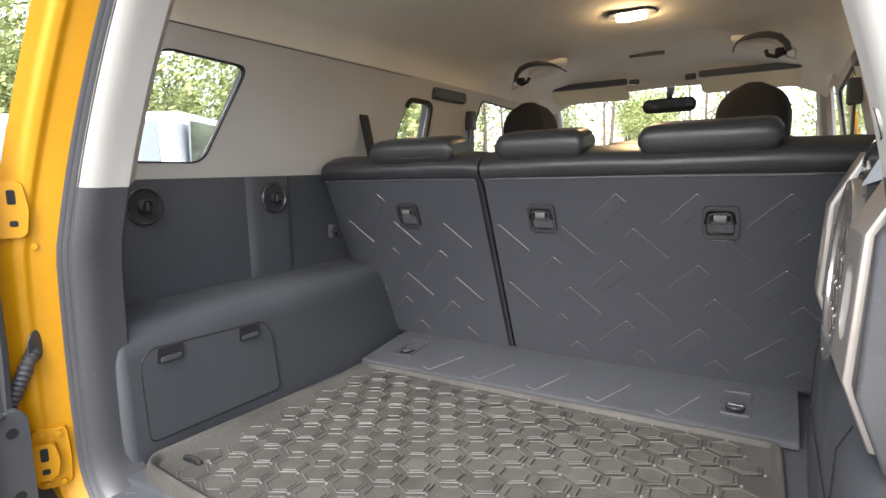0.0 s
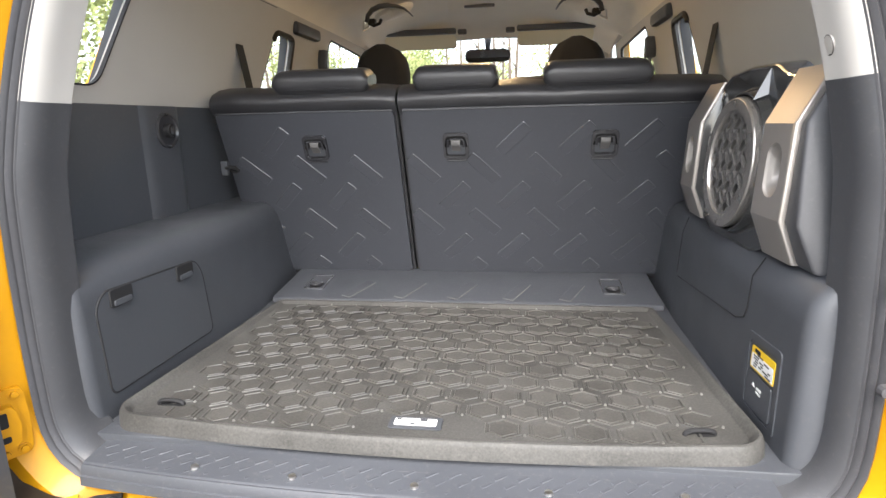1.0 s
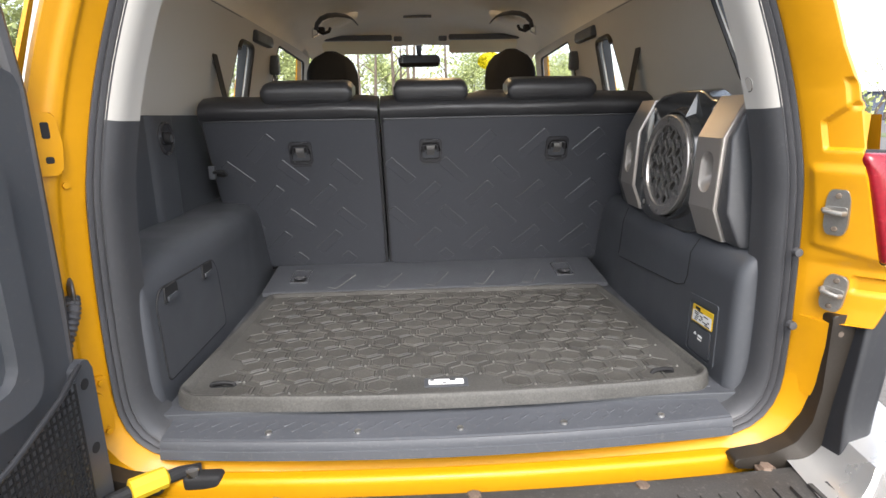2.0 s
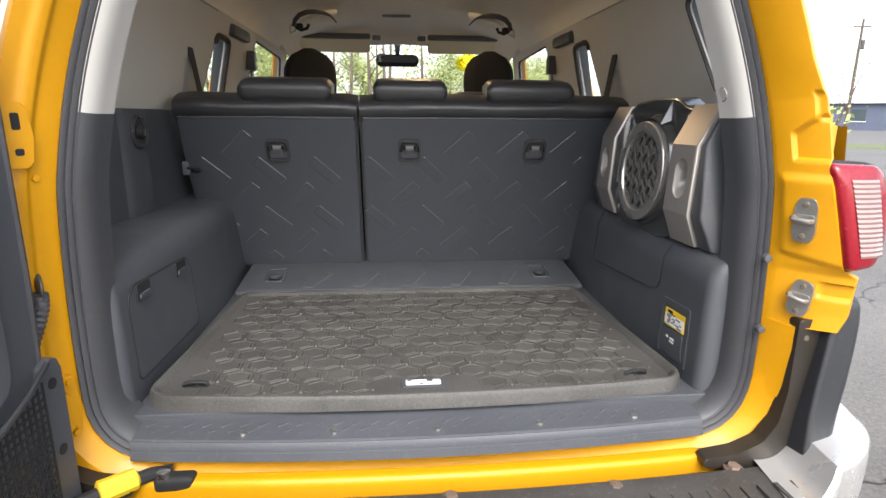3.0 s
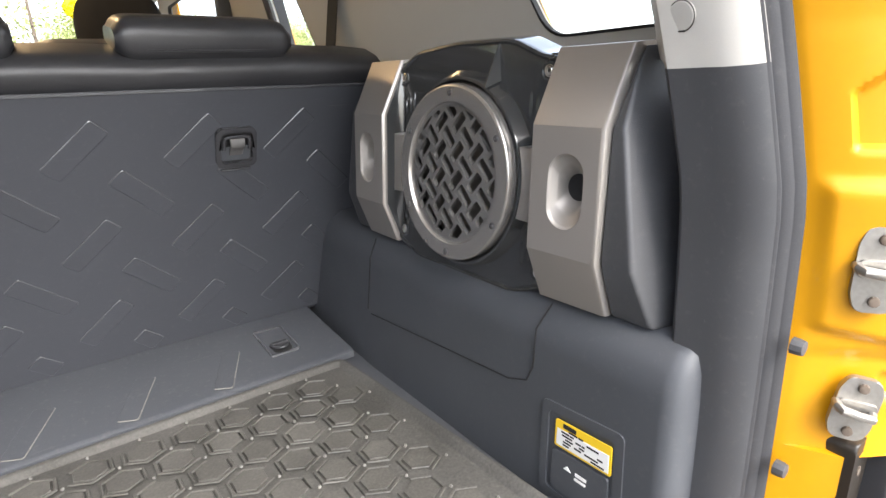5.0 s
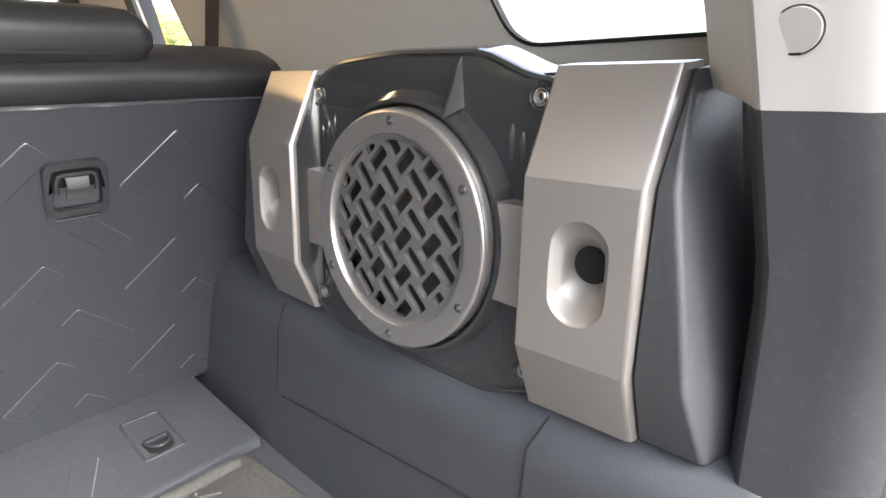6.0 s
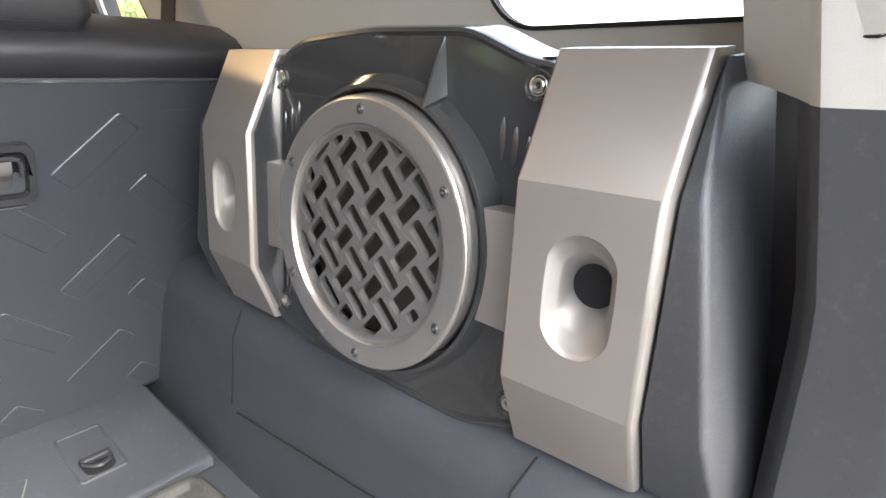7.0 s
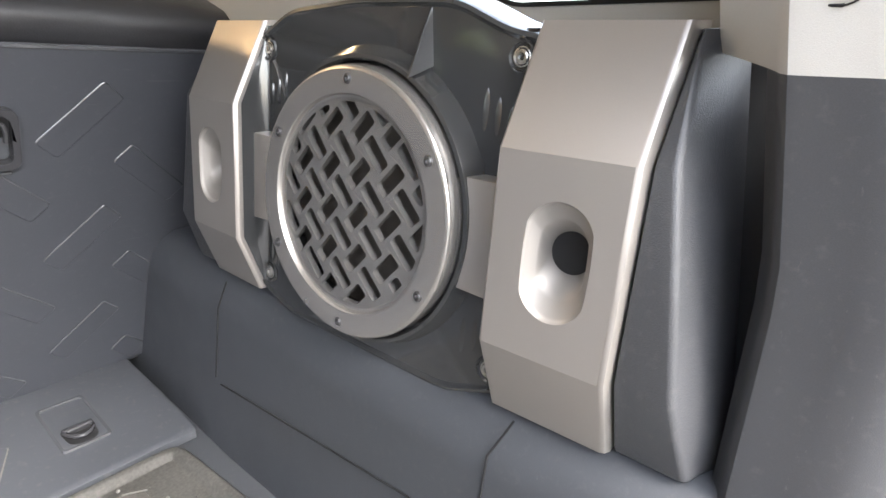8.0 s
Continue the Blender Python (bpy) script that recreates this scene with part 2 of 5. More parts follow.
def dashes(items, place, h):
    """Raised bars: each is (u, v, length, width, angle) on a face given by place(u, v, w)."""
    bm = bmesh.new()
    for u, v, ln, wd, ang in items:
        c, s = math.cos(ang), math.sin(ang)
        def pt(a, b, w):
            return place(u + a * c - b * s, v + a * s + b * c, w)
        lo = [bm.verts.new(pt(a * ln / 2, b * wd / 2, -0.0015)) for a, b in ((-1, -1), (1, -1), (1, 1), (-1, 1))]
        hi = [bm.verts.new(pt(a * (ln / 2 - h * 0.8), b * (wd / 2 - min(h * 0.8, wd * 0.3)), h)) for a, b in ((-1, -1), (1, -1), (1, 1), (-1, 1))]
        bm.faces.new(hi)
        for i in range(4):
            bm.faces.new((lo[i], lo[(i + 1) % 4], hi[(i + 1) % 4], hi[i]))
    return bm


# ---- ground ----
bm = bmesh.new()
bmesh.ops.create_grid(bm, x_segments=1, y_segments=1, size=900)
struct("ground", bm, ASPHALT, "grey weathered asphalt parking lot with cracks")

# ---- the rear opening: its outline, from the floor's middle round both sides ----
HALF = [(0.0, 0.778), (0.42, 0.786), (0.578, 0.800), (0.583, 0.98), (0.575, 1.20), (0.552, 1.39), (0.505, 1.56), (0.455, 1.69), (0.40, 1.785), (0.0, 1.80)]
outline = [(x, z) for x, z in HALF[:-1]] + [(0.022 * min(1, x / 0.3) - x, z) for x, z in HALF[-2:0:-1]]
OPEN = []
poly = outline
for i, p in enumerate(poly):
    a, b = Vector(poly[i - 1]), Vector(poly[(i + 1) % len(poly)])
    p = Vector(p)
    corner = abs(p.x) > 0.54 and p.y < 0.81
    r = 0.11 if corner else 0.095
    d1, d2 = a - p, b - p
    r1, r2 = min(r, d1.length * 0.48), min(r, d2.length * 0.48)
    p1, p2 = p + d1.normalized() * r1, p + d2.normalized() * r2
    for j in range(7):
        t = j / 6
        OPEN.append((1 - t) ** 2 * p1 + 2 * t * (1 - t) * p + t * t * p2)
OPEN = [p for i, p in enumerate(OPEN) if (p - OPEN[i - 1]).length > 0.004]


def lean(z):
    """How far the rear plane of the car leans forwards at the height z."""
    return max(0.0, z - 1.25) * 0.16


def flange_out(z):
    """How much of the corner flange's rearward slope shows at the height z: none along the sill and the roof."""
    return max(0.0, min(1.0, (z - 0.80) / 0.16)) * max(0.0, min(1.0, (1.80 - z) / 0.10))


def open_loop(off, y):
    """The opening's outline, moved outwards by off, at the depth y."""
    out = []
    n = len(OPEN)
    for i, p in enumerate(OPEN):
        t = (OPEN[(i + 1) % n] - OPEN[i - 1]).normalized()
        q = p + Vector((t.y, -t.x)) * off
        y0, extra = y if isinstance(y, tuple) else (y, 0.0)
        out.append((q.x, y0 + extra * flange_out(q.y) + lean(q.y), q.y))
    return out


def ring_strip(sections, keep, closed_loop=True):
    """Skins the (off, y) sections round the opening, for the points whose height passes keep."""
    loops = [open_loop(o, y) for o, y in sections]
    n = len(OPEN)
    bm = bmesh.new()
    vs = [[bm.verts.new(c) for c in lp] for lp in loops]
    for a, b in zip(vs, vs[1:]):
        for i in range(n):
            j = (i + 1) % n
            if keep((OPEN[i] + OPEN[j]) / 2):
                bm.faces.new((a[i], a[j], b[j], b[i]))
    bmesh.ops.delete(bm, geom=[v for v in bm.verts if not v.link_faces], context="VERTS")
    return bm


SPLIT = 1.372
JAMB = [(0.060, 0.084), (0.034, 0.064), (0.014, 0.050), (0.005, 0.0445), (0.000, 0.0420), (-0.003, 0.0380), (-0.003, 0.030), (-0.001, 0.004), (-0.002, -0.012), (0.004, -0.032), (0.014, -0.042), (0.018, -0.037)]
struct("trim", ring_strip(JAMB[2:], lambda p: p.y < SPLIT), TRIM, "dark grey grained plastic trim round the cargo opening")
struct("trim", ring_strip(JAMB, lambda p: p.y >= SPLIT), BEIGE, "pale beige plastic trim of the upper rear pillars")
SEAL = [(0.010, -0.026), (0.010, -0.037), (0.013, -0.042), (0.017, -0.039), (0.018, -0.044), (0.0215, -0.049), (0.0255, -0.045), (0.0265, -0.050),
        (0.030, -0.055), (0.034, -0.051), (0.036, -0.041)]
struct("weather_seal", ring_strip(SEAL, lambda p: True), SEALRUB, "ribbed grey rubber door seal round the opening")

for side in (1, -1):
    pts = []
    for off, y in JAMB[3:-3]:
        best = min(open_loop(off - 0.0003, y), key=lambda p: abs(p[2] - SPLIT) if side * p[0] > 0.2 else 9)
        pts.append((best[0], best[1], SPLIT))
    struct("trim_seam", tube(pts, 0.0008, 6), MUDDY, "thin dark joint between the two pillar trims")

# ---- car body seen round the opening ----
body = thing("car_body", (0, 0, 0), "bright yellow painted rear body of an off-road car", "car body")
FLANGE = [(0.032, -0.046), (0.036, (-0.053, -0.004)), (0.044, (-0.062, -0.011)), (0.060, (-0.078, -0.026))]
part("door_flange", ring_strip(FLANGE + [(0.115, (-0.083, -0.022))], lambda p: p.y < 0.90), YELLOW, body)
part("roof_flange", ring_strip(FLANGE, lambda p: p.y > 1.70), YELLOW, body)


def wall_x(z):
    """Where the inside of the side wall stands at the height z."""
    return 0.712 - (z - 1.385) * 0.20


def corner_xr(z):
    pts = ((0.70, 0.612), (1.0030, 0.612), (1.0034, 0.690), (1.030, 0.700), (1.100, 0.704), (1.113, 0.684), (1.29, 0.640), (1.39, 0.628), (1.55, 0.570), (1.70, 0.51), (1.86, 0.45))
    for (z0, x0), (z1, x1) in zip(pts, pts[1:]):
        if z <= z1:
            return x0 + (x1 - x0) * (z - z0) / (z1 - z0)
    return pts[-1][1]


def open_x(z, off, side):
    """Half the opening's width at the height z on one side, plus off."""
    pts = sorted(((p.y, side * p.x) for p in OPEN if side * p.x > 0.2 and p.y > 0.84))
    for (z0, x0), (z1, x1) in zip(pts, pts[1:]):
        if z0 <= z <= z1:
            return x0 + (x1 - x0) * (z - z0) / max(1e-6, z1 - z0) + off
    return (pts[0][1] if z < pts[0][0] else pts[-1][1]) + off


def ease(a, b, t):
    """0 below a, 1 above b, smooth between."""
    t = max(0.0, min(1.0, (t - a) / (b - a)))
    return t * t * (3 - 2 * t)


def pressing(u, z):
    """How far the corner sheet stands proud of a flat strip: u runs from the seal to the flank."""
    h = 0.018 * u * (1 - u) + 0.002 * ease(0.0, 0.12, u)
    low = 1.137 - 0.020 * u
    h += 0.0065 * ease(0.08, 0.26, u) * ease(low - 0.007, low + 0.005, z) * (1 - ease(1.256, 1.272, z))
    top = 1.333 + 0.055 * max(0.0, u - 0.42)
    h -= 0.0085 * ease(0.40, 0.47, u) * ease(1.290, 1.2965, z) * (1 - ease(top - 0.002, top + 0.005, z))
    h -= 0.0050 * ease(0.83, 0.88, u) * ease(1.352 + 0.03 * (1 - u), 1.357 + 0.03 * (1 - u), z) * (1 - ease(1.398, 1.404, z))
    h -= 0.007 * ease(0.60, 0.66, u) * ease(1.058, 1.063, z) * (1 - ease(1.083, 1.088, z))
    return h


def corner(side):
    """The yellow rear corner post, with its pressed panel, pockets and steps, between the seal and the car's flank."""
    rings, flank = [], []
    zs = [0.86, 0.88, 0.90, 0.93, 0.96, 0.98, 1.0025, 1.0036] + [1.008 + 0.004 * k for k in range(112)] + [1.47, 1.50, 1.54, 1.58, 1.62, 1.68, 1.74, 1.80]
    n = 30
    for z in zs:
        a, l = open_x(z, 0.059, side), lean(z)
        b = corner_xr(z) if side > 0 else a + 0.022
        b = max(b, a + 0.012)
        fo = flange_out(z)
        p0, p1 = Vector((a - 0.025, -0.046 - 0.003 * fo)), Vector((b, -0.098 - 0.026 * fo - 0.30 * (b - a)))
        if z < 1.003 and side > 0:
            b = a + 0.002
            p1, fo = Vector((b, -0.082 - 0.025 * fo)), 0.25 * fo
        d = (p1 - p0).normalized()
        nrm = Vector((d.y, -d.x))
        row = []
        for k in range(n + 1):
            u = k / n
            p = p0.lerp(p1, u) + nrm * ((pressing(u, z) if side > 0 else 0.012 * u * (1 - u) + 0.006 * ease(0.42, 0.52, u) - 0.005 * ease(0.62, 0.80, u)) * fo)
            row.append((p.x, p.y))
        x1, y1 = row[-1]
        row += [(x1 + 0.006, y1 + 0.003), (b + 0.014, y1 + 0.012), (b + 0.022, -0.065)]
        ring = [(side * x, y + l, z) for x, y in row]
        f = max(b + 0.045, 0.748)
        flank.append([ring[-1]] + [(side * x, y, min(z, 1.345)) for x, y in ((max(b + 0.035, f - 0.02), -0.02), (f, 0.2), (f, 1.0))])
        rings.append(ring)
    bm = loft(rings, closed=False)
    join(bm, loft([r for r in flank if r[0][2] < 1.38], closed=False))
    return bm


for side in (1, -1):
    part("corner_post", corner(side), YELLOW, body)
rings = []
for z in (1.392, 1.40, 1.46, 1.52, 1.58, 1.64, 1.70, 1.76, 1.80):
    b, l = max(corner_xr(z), open_x(z, 0.059, 1) + 0.012), lean(z)
    rings.append([(x, y + l, z) for x, y in ((b + 0.022, -0.064), (b + 0.030, -0.058), (b + 0.040, -0.03), (b + 0.052, 0.02), (wall_x(z) + 0.055, 0.075))])
part("corner_glass", loft(rings, closed=False), DGLASS, body, "dark tinted wrap-round corner glass")
part("seam", tube([(0.592, -0.068, 1.557), (0.602, -0.073, 1.562), (0.612, -0.07, 1.575), (0.618, -0.06, 1.585)], 0.0016, 6), DARK, body)
# yellow sill below the seal
rings = []
for y, z in ((-0.050, 0.746), (-0.064, 0.7455), (-0.070, 0.745), (-0.074, 0.742), (-0.077, 0.735), (-0.080, 0.69), (-0.080, 0.62)):
    rings.append([(x, y - 0.035 * (1 - (x / 0.66) ** 2), z) for x in [-0.66 + 1.32 * k / 28 for k in range(29)]])
part("sill_panel", loft(rings, closed=False), YELLOW, body)

# ---- cargo floor and sill plate ----
struct("floor", box(-0.62, 0.62, 0.0, 2.9, 0.76, 0.822, 0.004), PLASTIC, "dark grey plastic cargo floor under the mat")


def arc_y(x, base, bow):
    return base - bow * (1 - (x / 0.56) ** 2)


rings = []
for k in range(33):
    x = -0.520 + 1.04 * k / 32
    rings.append([(x, y, z) for y, z in ((0.10, 0.823), (arc_y(x, 0.03, 0.02), 0.823), (arc_y(x, 0.02, 0.02), 0.814), (arc_y(x, 0.0, 0.025), 0.810),
                                         (arc_y(x, -0.046, 0.035), 0.8065), (arc_y(x, -0.050, 0.035), 0.8035), (arc_y(x, -0.053, 0.035), 0.8035), (arc_y(x, -0.057, 0.035), 0.797), (arc_y(x, -0.0575, 0.035), 0.788), (arc_y(x, -0.060, 0.035), 0.787), (arc_y(x, -0.062, 0.035), 0.772))])
sill = tagged(part("sill_plate", loft(rings, closed=False), SHELF), "grey plastic sill scuff plate with raised tread bars", "sill plate", kind="structure")
bar = part("tread_bar", dashes([(0, 0, 0.022, 0.007, radians(38))], lambda u, v, w: (u, v, w * 0.7), 0.0014), SHELF, sill, smooth=False)
bar.location = (-0.50, arc_y(-0.50, -0.006, 0.03), 0.8092)
for i in range(30):
    for j in range(3):
        x = -0.50 + i * 0.0335 + 0.016 * j
        if abs(x) < 0.5:
            ob = new("tread_bar", bar.data)
            ob.parent = sill
            ob.location = (x, arc_y(x, -0.006 - 0.016 * j, 0.03), 0.8092 - 0.0015 * j)
for x in (-0.33, -0.17, 0.015, 0.205, 0.39):
    bolt = tube([(x, arc_y(x, -0.034, 0.03), 0.806), (x, arc_y(x, -0.034, 0.03), 0.811), (x, arc_y(x, -0.034, 0.03), 0.812)], [0.0065, 0.006, 0.003], 10)
    part("screw", bolt, CHROME, sill)

# ---- side trims ----
def wheel_box(side):
    rings = []
    for y, flare in ((0.004, 0.040), (0.007, 0.022), (0.012, 0.010), (0.020, 0.003), (0.032, 0.0), (0.30, 0.0), (0.62, 0.003), (0.80, 0.012), (1.0, 0.02)):
        xin = 0.548 + flare
        top = 1.098
        prof = [(xin - 0.006, 0.80), (xin - 0.003, 0.90), (xin, 1.03), (xin + 0.006, 1.062), (xin + 0.018, 1.083), (xin + 0.036, top - 0.003), (xin + 0.07, top), (0.74, top + 0.008), (0.78, top), (0.78, 0.80)]
        rings.append([(side * x, y, z) for x, z in prof])
    return loft(rings)


QWIN = round_poly([(0.085, 1.408), (0.340, 1.405), (0.458, 1.640), (0.225, 1.650)], 0.035, 6)
DWIN = round_poly([(1.065, 1.40), (1.285, 1.40), (1.305, 1.625), (1.155, 1.628)], 0.03, 5)
FWIN = round_poly([(1.62, 1.38), (2.42, 1.40), (2.30, 1.655), (1.70, 1.675)], 0.03, 5)


def side_wall(side):
    def place(u, v, w):
        return (side * (wall_x(v) + w), u, v)
    return sheet([(0.045, SPLIT - 0.010), (2.55, SPLIT - 0.010), (2.42, 1.71), (0.12, 1.71)], [QWIN, DWIN, FWIN], place, 0.016)


for side, nm in ((-1, "wall_left"), (1, "wall_right")):
    low = struct(nm, wheel_box(side), PLASTIC, "dark grey plastic side trim over the wheel arch")
    up = struct(nm + "_upper", side_wall(side), BEIGE, "pale grey-beige moulded plastic upper side trim with windows")
    struct(nm + "_end", box(*sorted((side * 0.59, side * 0.735)), 0.004, 0.016, 1.08, SPLIT - 0.002, 0.002), PLASTIC, "dark plastic end panel behind the opening trim")
    struct(nm + "_recess", box(*sorted((side * 0.712, side * 0.74)), 0.017, 1.05, 1.08, SPLIT - 0.001, 0.002), PLASTIC, "dark grey plastic recess panel below the window")
    # outer skin
    grown = []
    for win in (QWIN, DWIN, FWIN):
        cu, cv = sum(a for a, b in win) / len(win), sum(b for a, b in win) / len(win)
        gx = 1.35 if win is DWIN else (1.22 if win is QWIN else 1.12)
        grown.append([(cu + (a - cu) * (1.0 if win is QWIN and a < cu else gx), cv + (b - cv) * 1.34) for a, b in win])
    skin = sheet([(0.066, 1.34), (2.75, 1.34), (2.42, 1.80), (0.19, 1.80)], grown, lambda u, v, w: (side * (wall_x(v) + 0.050 + w), u, v), 0.008)
    part("side_skin", skin, YELLOW, body)
    for k, (win, nmw) in enumerate(((QWIN, "quarter"), (DWIN, "door"), (FWIN, "front"))):
        n = 1 + k + (3 if side > 0 else 0)
        pane = prism(win, 0.012, 0.0155, lambda u, v, w: (side * (wall_x(v) + w), u, v))
        wob = struct("window_%d" % n, pane, GLASS, "clear car side window pane", smooth=False)
        wob.visible_shadow = False
        # black rubber edge
        cu, cv = sum(a for a, b in win) / len(win), sum(b for a, b in win) / len(win)
        inner = [(cu + (a - cu) * 0.975, cv + (b - cv) * 0.972) for a, b in win]
        outer = [(cu + (a - cu) * 1.005, cv + (b - cv) * 1.005) for a, b in win]
        if nmw != "front":
            part("liner", loft([[(side * (wall_x(b) + w), cu + (a - cu) * (gx if a > cu else 1.0), cv + (b - cv) * gz) for a, b in win] for w, gx, gz in ((0.017, 1.01, 1.01), (0.056, 1.20 if nmw == "quarter" else 1.3, 1.32))], caps=False), DARK, wob)
        part("window_seal", sheet(outer, [inner], lambda u, v, w: (side * (wall_x(v) - 0.001 + w), u, v), 0.010), DARK, wob)

for side in (-1, 1):
    for win in (DWIN,):
        pts = [(side * (wall_x(v) - 0.002), u, v) for u, v in win]
        k = len(pts) // 4
        struct("window_gasket", tube(pts[k:] if len(pts) > 3 * k else pts, 0.010, 6), MUDDY, "dark brown rubber gasket of the side door opening")
    struct("trim_seam", tube([(side * (wall_x(1.703) - 0.001), y, 1.703) for y in (0.14, 0.4, 0.8, 1.15)], 0.0013, 6), SEALRUB, "dark gap between headliner and side trim")

# ---- ceiling ----
rings = []
for y, dz in ((0.09, -0.012), (0.14, 0.0), (0.6, 0.008), (1.2, 0.008), (1.8, -0.003), (2.2, -0.028), (2.42, -0.07), (2.48, -0.10)):
    prof = [(0.648, 1.705), (0.63, 1.74), (0.59, 1.775), (0.52, 1.805), (0.42, 1.827), (0.25, 1.848), (0.0, 1.858)]
    row = [(x, z) for x, z in prof] + [(-x, z) for x, z in prof[-2::-1]]
    rings.append([(x, y, z + dz * min(1, (z - 1.70) / 0.05 + 0.1)) for x, z in row])
struct("ceiling", loft(rings, closed=False), CLOTH, "warm beige cloth headliner")
rings = [[(x * 1.09, y, z + 0.05) for x, y, z in r] for r in rings]
part("roof", loft(rings, closed=False), YELLOW, body)
struct("trim", box(-0.45, 0.45, 0.085, 0.13, 1.785, 1.87, 0.01), BEIGE, "beige trim over the rear opening")

# ---- windscreen and front ----
hood = [[(x, y, z + 0.03 * (1 - (x / 0.8) ** 2)) for x in (-0.85, -0.6, -0.3, 0, 0.3, 0.6, 0.85)] for y, z in ((3.0, 1.18), (3.3, 1.20), (3.9, 1.19), (4.3, 1.14), (4.4, 1.02), (4.42, 0.6))]
part("hood", loft(hood, closed=False), YELLOW, body)
ws = prism(round_poly([(-0.62, 1.27), (0.62, 1.27), (0.58, 1.75), (-0.58, 1.75)], 0.04), 0, 0.005, lambda u, v, w: (u, 2.93 - (v - 1.27) * 0.95 + w, v))
wso = struct("window_7", ws, GLASS, "clear windscreen", smooth=False)
wso.visible_shadow = False
for side in (1, -1):
    struct("trim", tube([(side * 0.70, 2.95, 1.26), (side * 0.66, 2.74, 1.47), (side * 0.62, 2.52, 1.70)], 0.035, 10), BEIGE, "beige windscreen pillar trim")
dash = loft([[(x, 2.45, 1.05), (x, 2.45, 1.20), (x, 2.52, 1.265), (x, 2.75, 1.27), (x, 2.98, 1.25), (x, 3.0, 1.05)] for x in (-0.72, -0.3, 0.3, 0.72)])
struct("dashboard", dash, PLASTIC, "dark grey dashboard top behind the windscreen")
struct("wall_front", box(-0.75, 0.75, 3.0, 3.05, 0.7, 1.25, 0.01), PLASTIC, "dark bulkhead below the windscreen")
for side in (1, -1):
    struct("wall_front_side", box(*sorted((side * 0.715, side * 0.745)), 1.05, 3.0, 0.76, 1.384, 0.01), BEIGE, "beige lower door trim")

# lower body, underside and wheels that carry the car
for side in (1, -1):
    flank = [[(side * x, y, z) for z, x in ((1.345, 0.764), (1.10, 0.790), (0.80, 0.795), (0.55, 0.775), (0.48, 0.74))] for y in (0.0, 0.1, 1.0, 2.0, 3.0, 4.2, 4.4)]
    part("side_panel", loft(flank, closed=False), YELLOW, body)
part("underbody", box(-0.70, 0.70, 0.0, 4.2, 0.42, 0.70, 0.03), MUDDY, body)
for wx in (-0.74, 0.74):
    for wy in (0.62, 3.30):
        tyre = part("tyre", loft([[(wx + d, wy + q * math.cos(2 * math.pi * k / 32), 0.40 + q * math.sin(2 * math.pi * k / 32)) for k in range(32)] for q, d in ((0.22, -0.12), (0.36, -0.13), (0.395, -0.11), (0.40, 0.0), (0.395, 0.11), (0.36, 0.13), (0.22, 0.12))]), RUBBER, body, "black rubber tyre on the asphalt")
        part("rim", loft([[(wx + d, wy + q * math.cos(2 * math.pi * k / 24), 0.40 + q * math.sin(2 * math.pi * k / 24)) for k in range(24)] for q, d in ((0.225, -0.11), (0.225, 0.11), (0.20, 0.06), (0.02, 0.07))]), STEEL, tyre)

# ---- rear seats ----
SY, SZ = 0.905, 0.865


def seat_place(u, v, w):
    """u across the car, v up the backrest's rear face, w out of it towards the tailgate."""
    return (u, SY - 0.3653 * v - 0.931 * w, SZ + 0.9309 * v - 0.3653 * w)


def tread(u0, u1):
    """The raised bars of a back panel: two slanted families on one grid; (u, v, length, angle)."""
    out = []
    for i in range(9):
        for j in range(4):
            for u, v, a in ((-0.5975 + 0.165 * i, 0.3505 - 0.1705 * (j - 1), -45), (-0.5155 + 0.165 * i, 0.4355 - 0.1705 * j, 45)):
                ln = 0.104
                low = v - 0.0485
                if low < 0.002:
                    cut = (0.002 - low) / 0.7071
                    ln -= cut
                    u, v = u + (-1 if a < 0 else 1) * cut * 0.354, v + cut * 0.354
                if ln > 0.03 and u0 + 0.045 < u < u1 - 0.045 and v < 0.46:
                    out.append((u, v, ln, radians(a)))
    return out


def seat_bar(u, v, ln, wd, ang, place=seat_place, lit=1):
    """A low bar, rounded all round; sides rising towards lit take a lighter second material, a painted glint."""
    c, s = math.cos(ang), math.sin(ang)
    bm = bmesh.new()
    rows = []
    outline = rrect(1, 1, 0.1, 2)
    for d, w in ((0.0, -0.001), (0.0002, 0.0001), (0.0006, 0.0005), (0.0012, 0.0009), (0.0018, 0.0010)):
        rows.append([bm.verts.new(place(u + a * c - b * s, v + a * s + b * c, w)) for a, b in rrect(ln - 2 * d, wd - 2 * d, 0.004, 2)])
    n = len(rows[0])
    for p, q in zip(rows, rows[1:]):
        for i in range(n):
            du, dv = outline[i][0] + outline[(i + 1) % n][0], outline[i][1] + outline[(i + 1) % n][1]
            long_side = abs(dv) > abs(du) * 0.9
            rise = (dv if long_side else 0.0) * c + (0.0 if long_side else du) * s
            # highlight put into the colour: only the lit sides get material 1
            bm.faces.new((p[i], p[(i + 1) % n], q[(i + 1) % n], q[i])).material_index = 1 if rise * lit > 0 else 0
    bm.faces.new(rows[-1])
    return bm


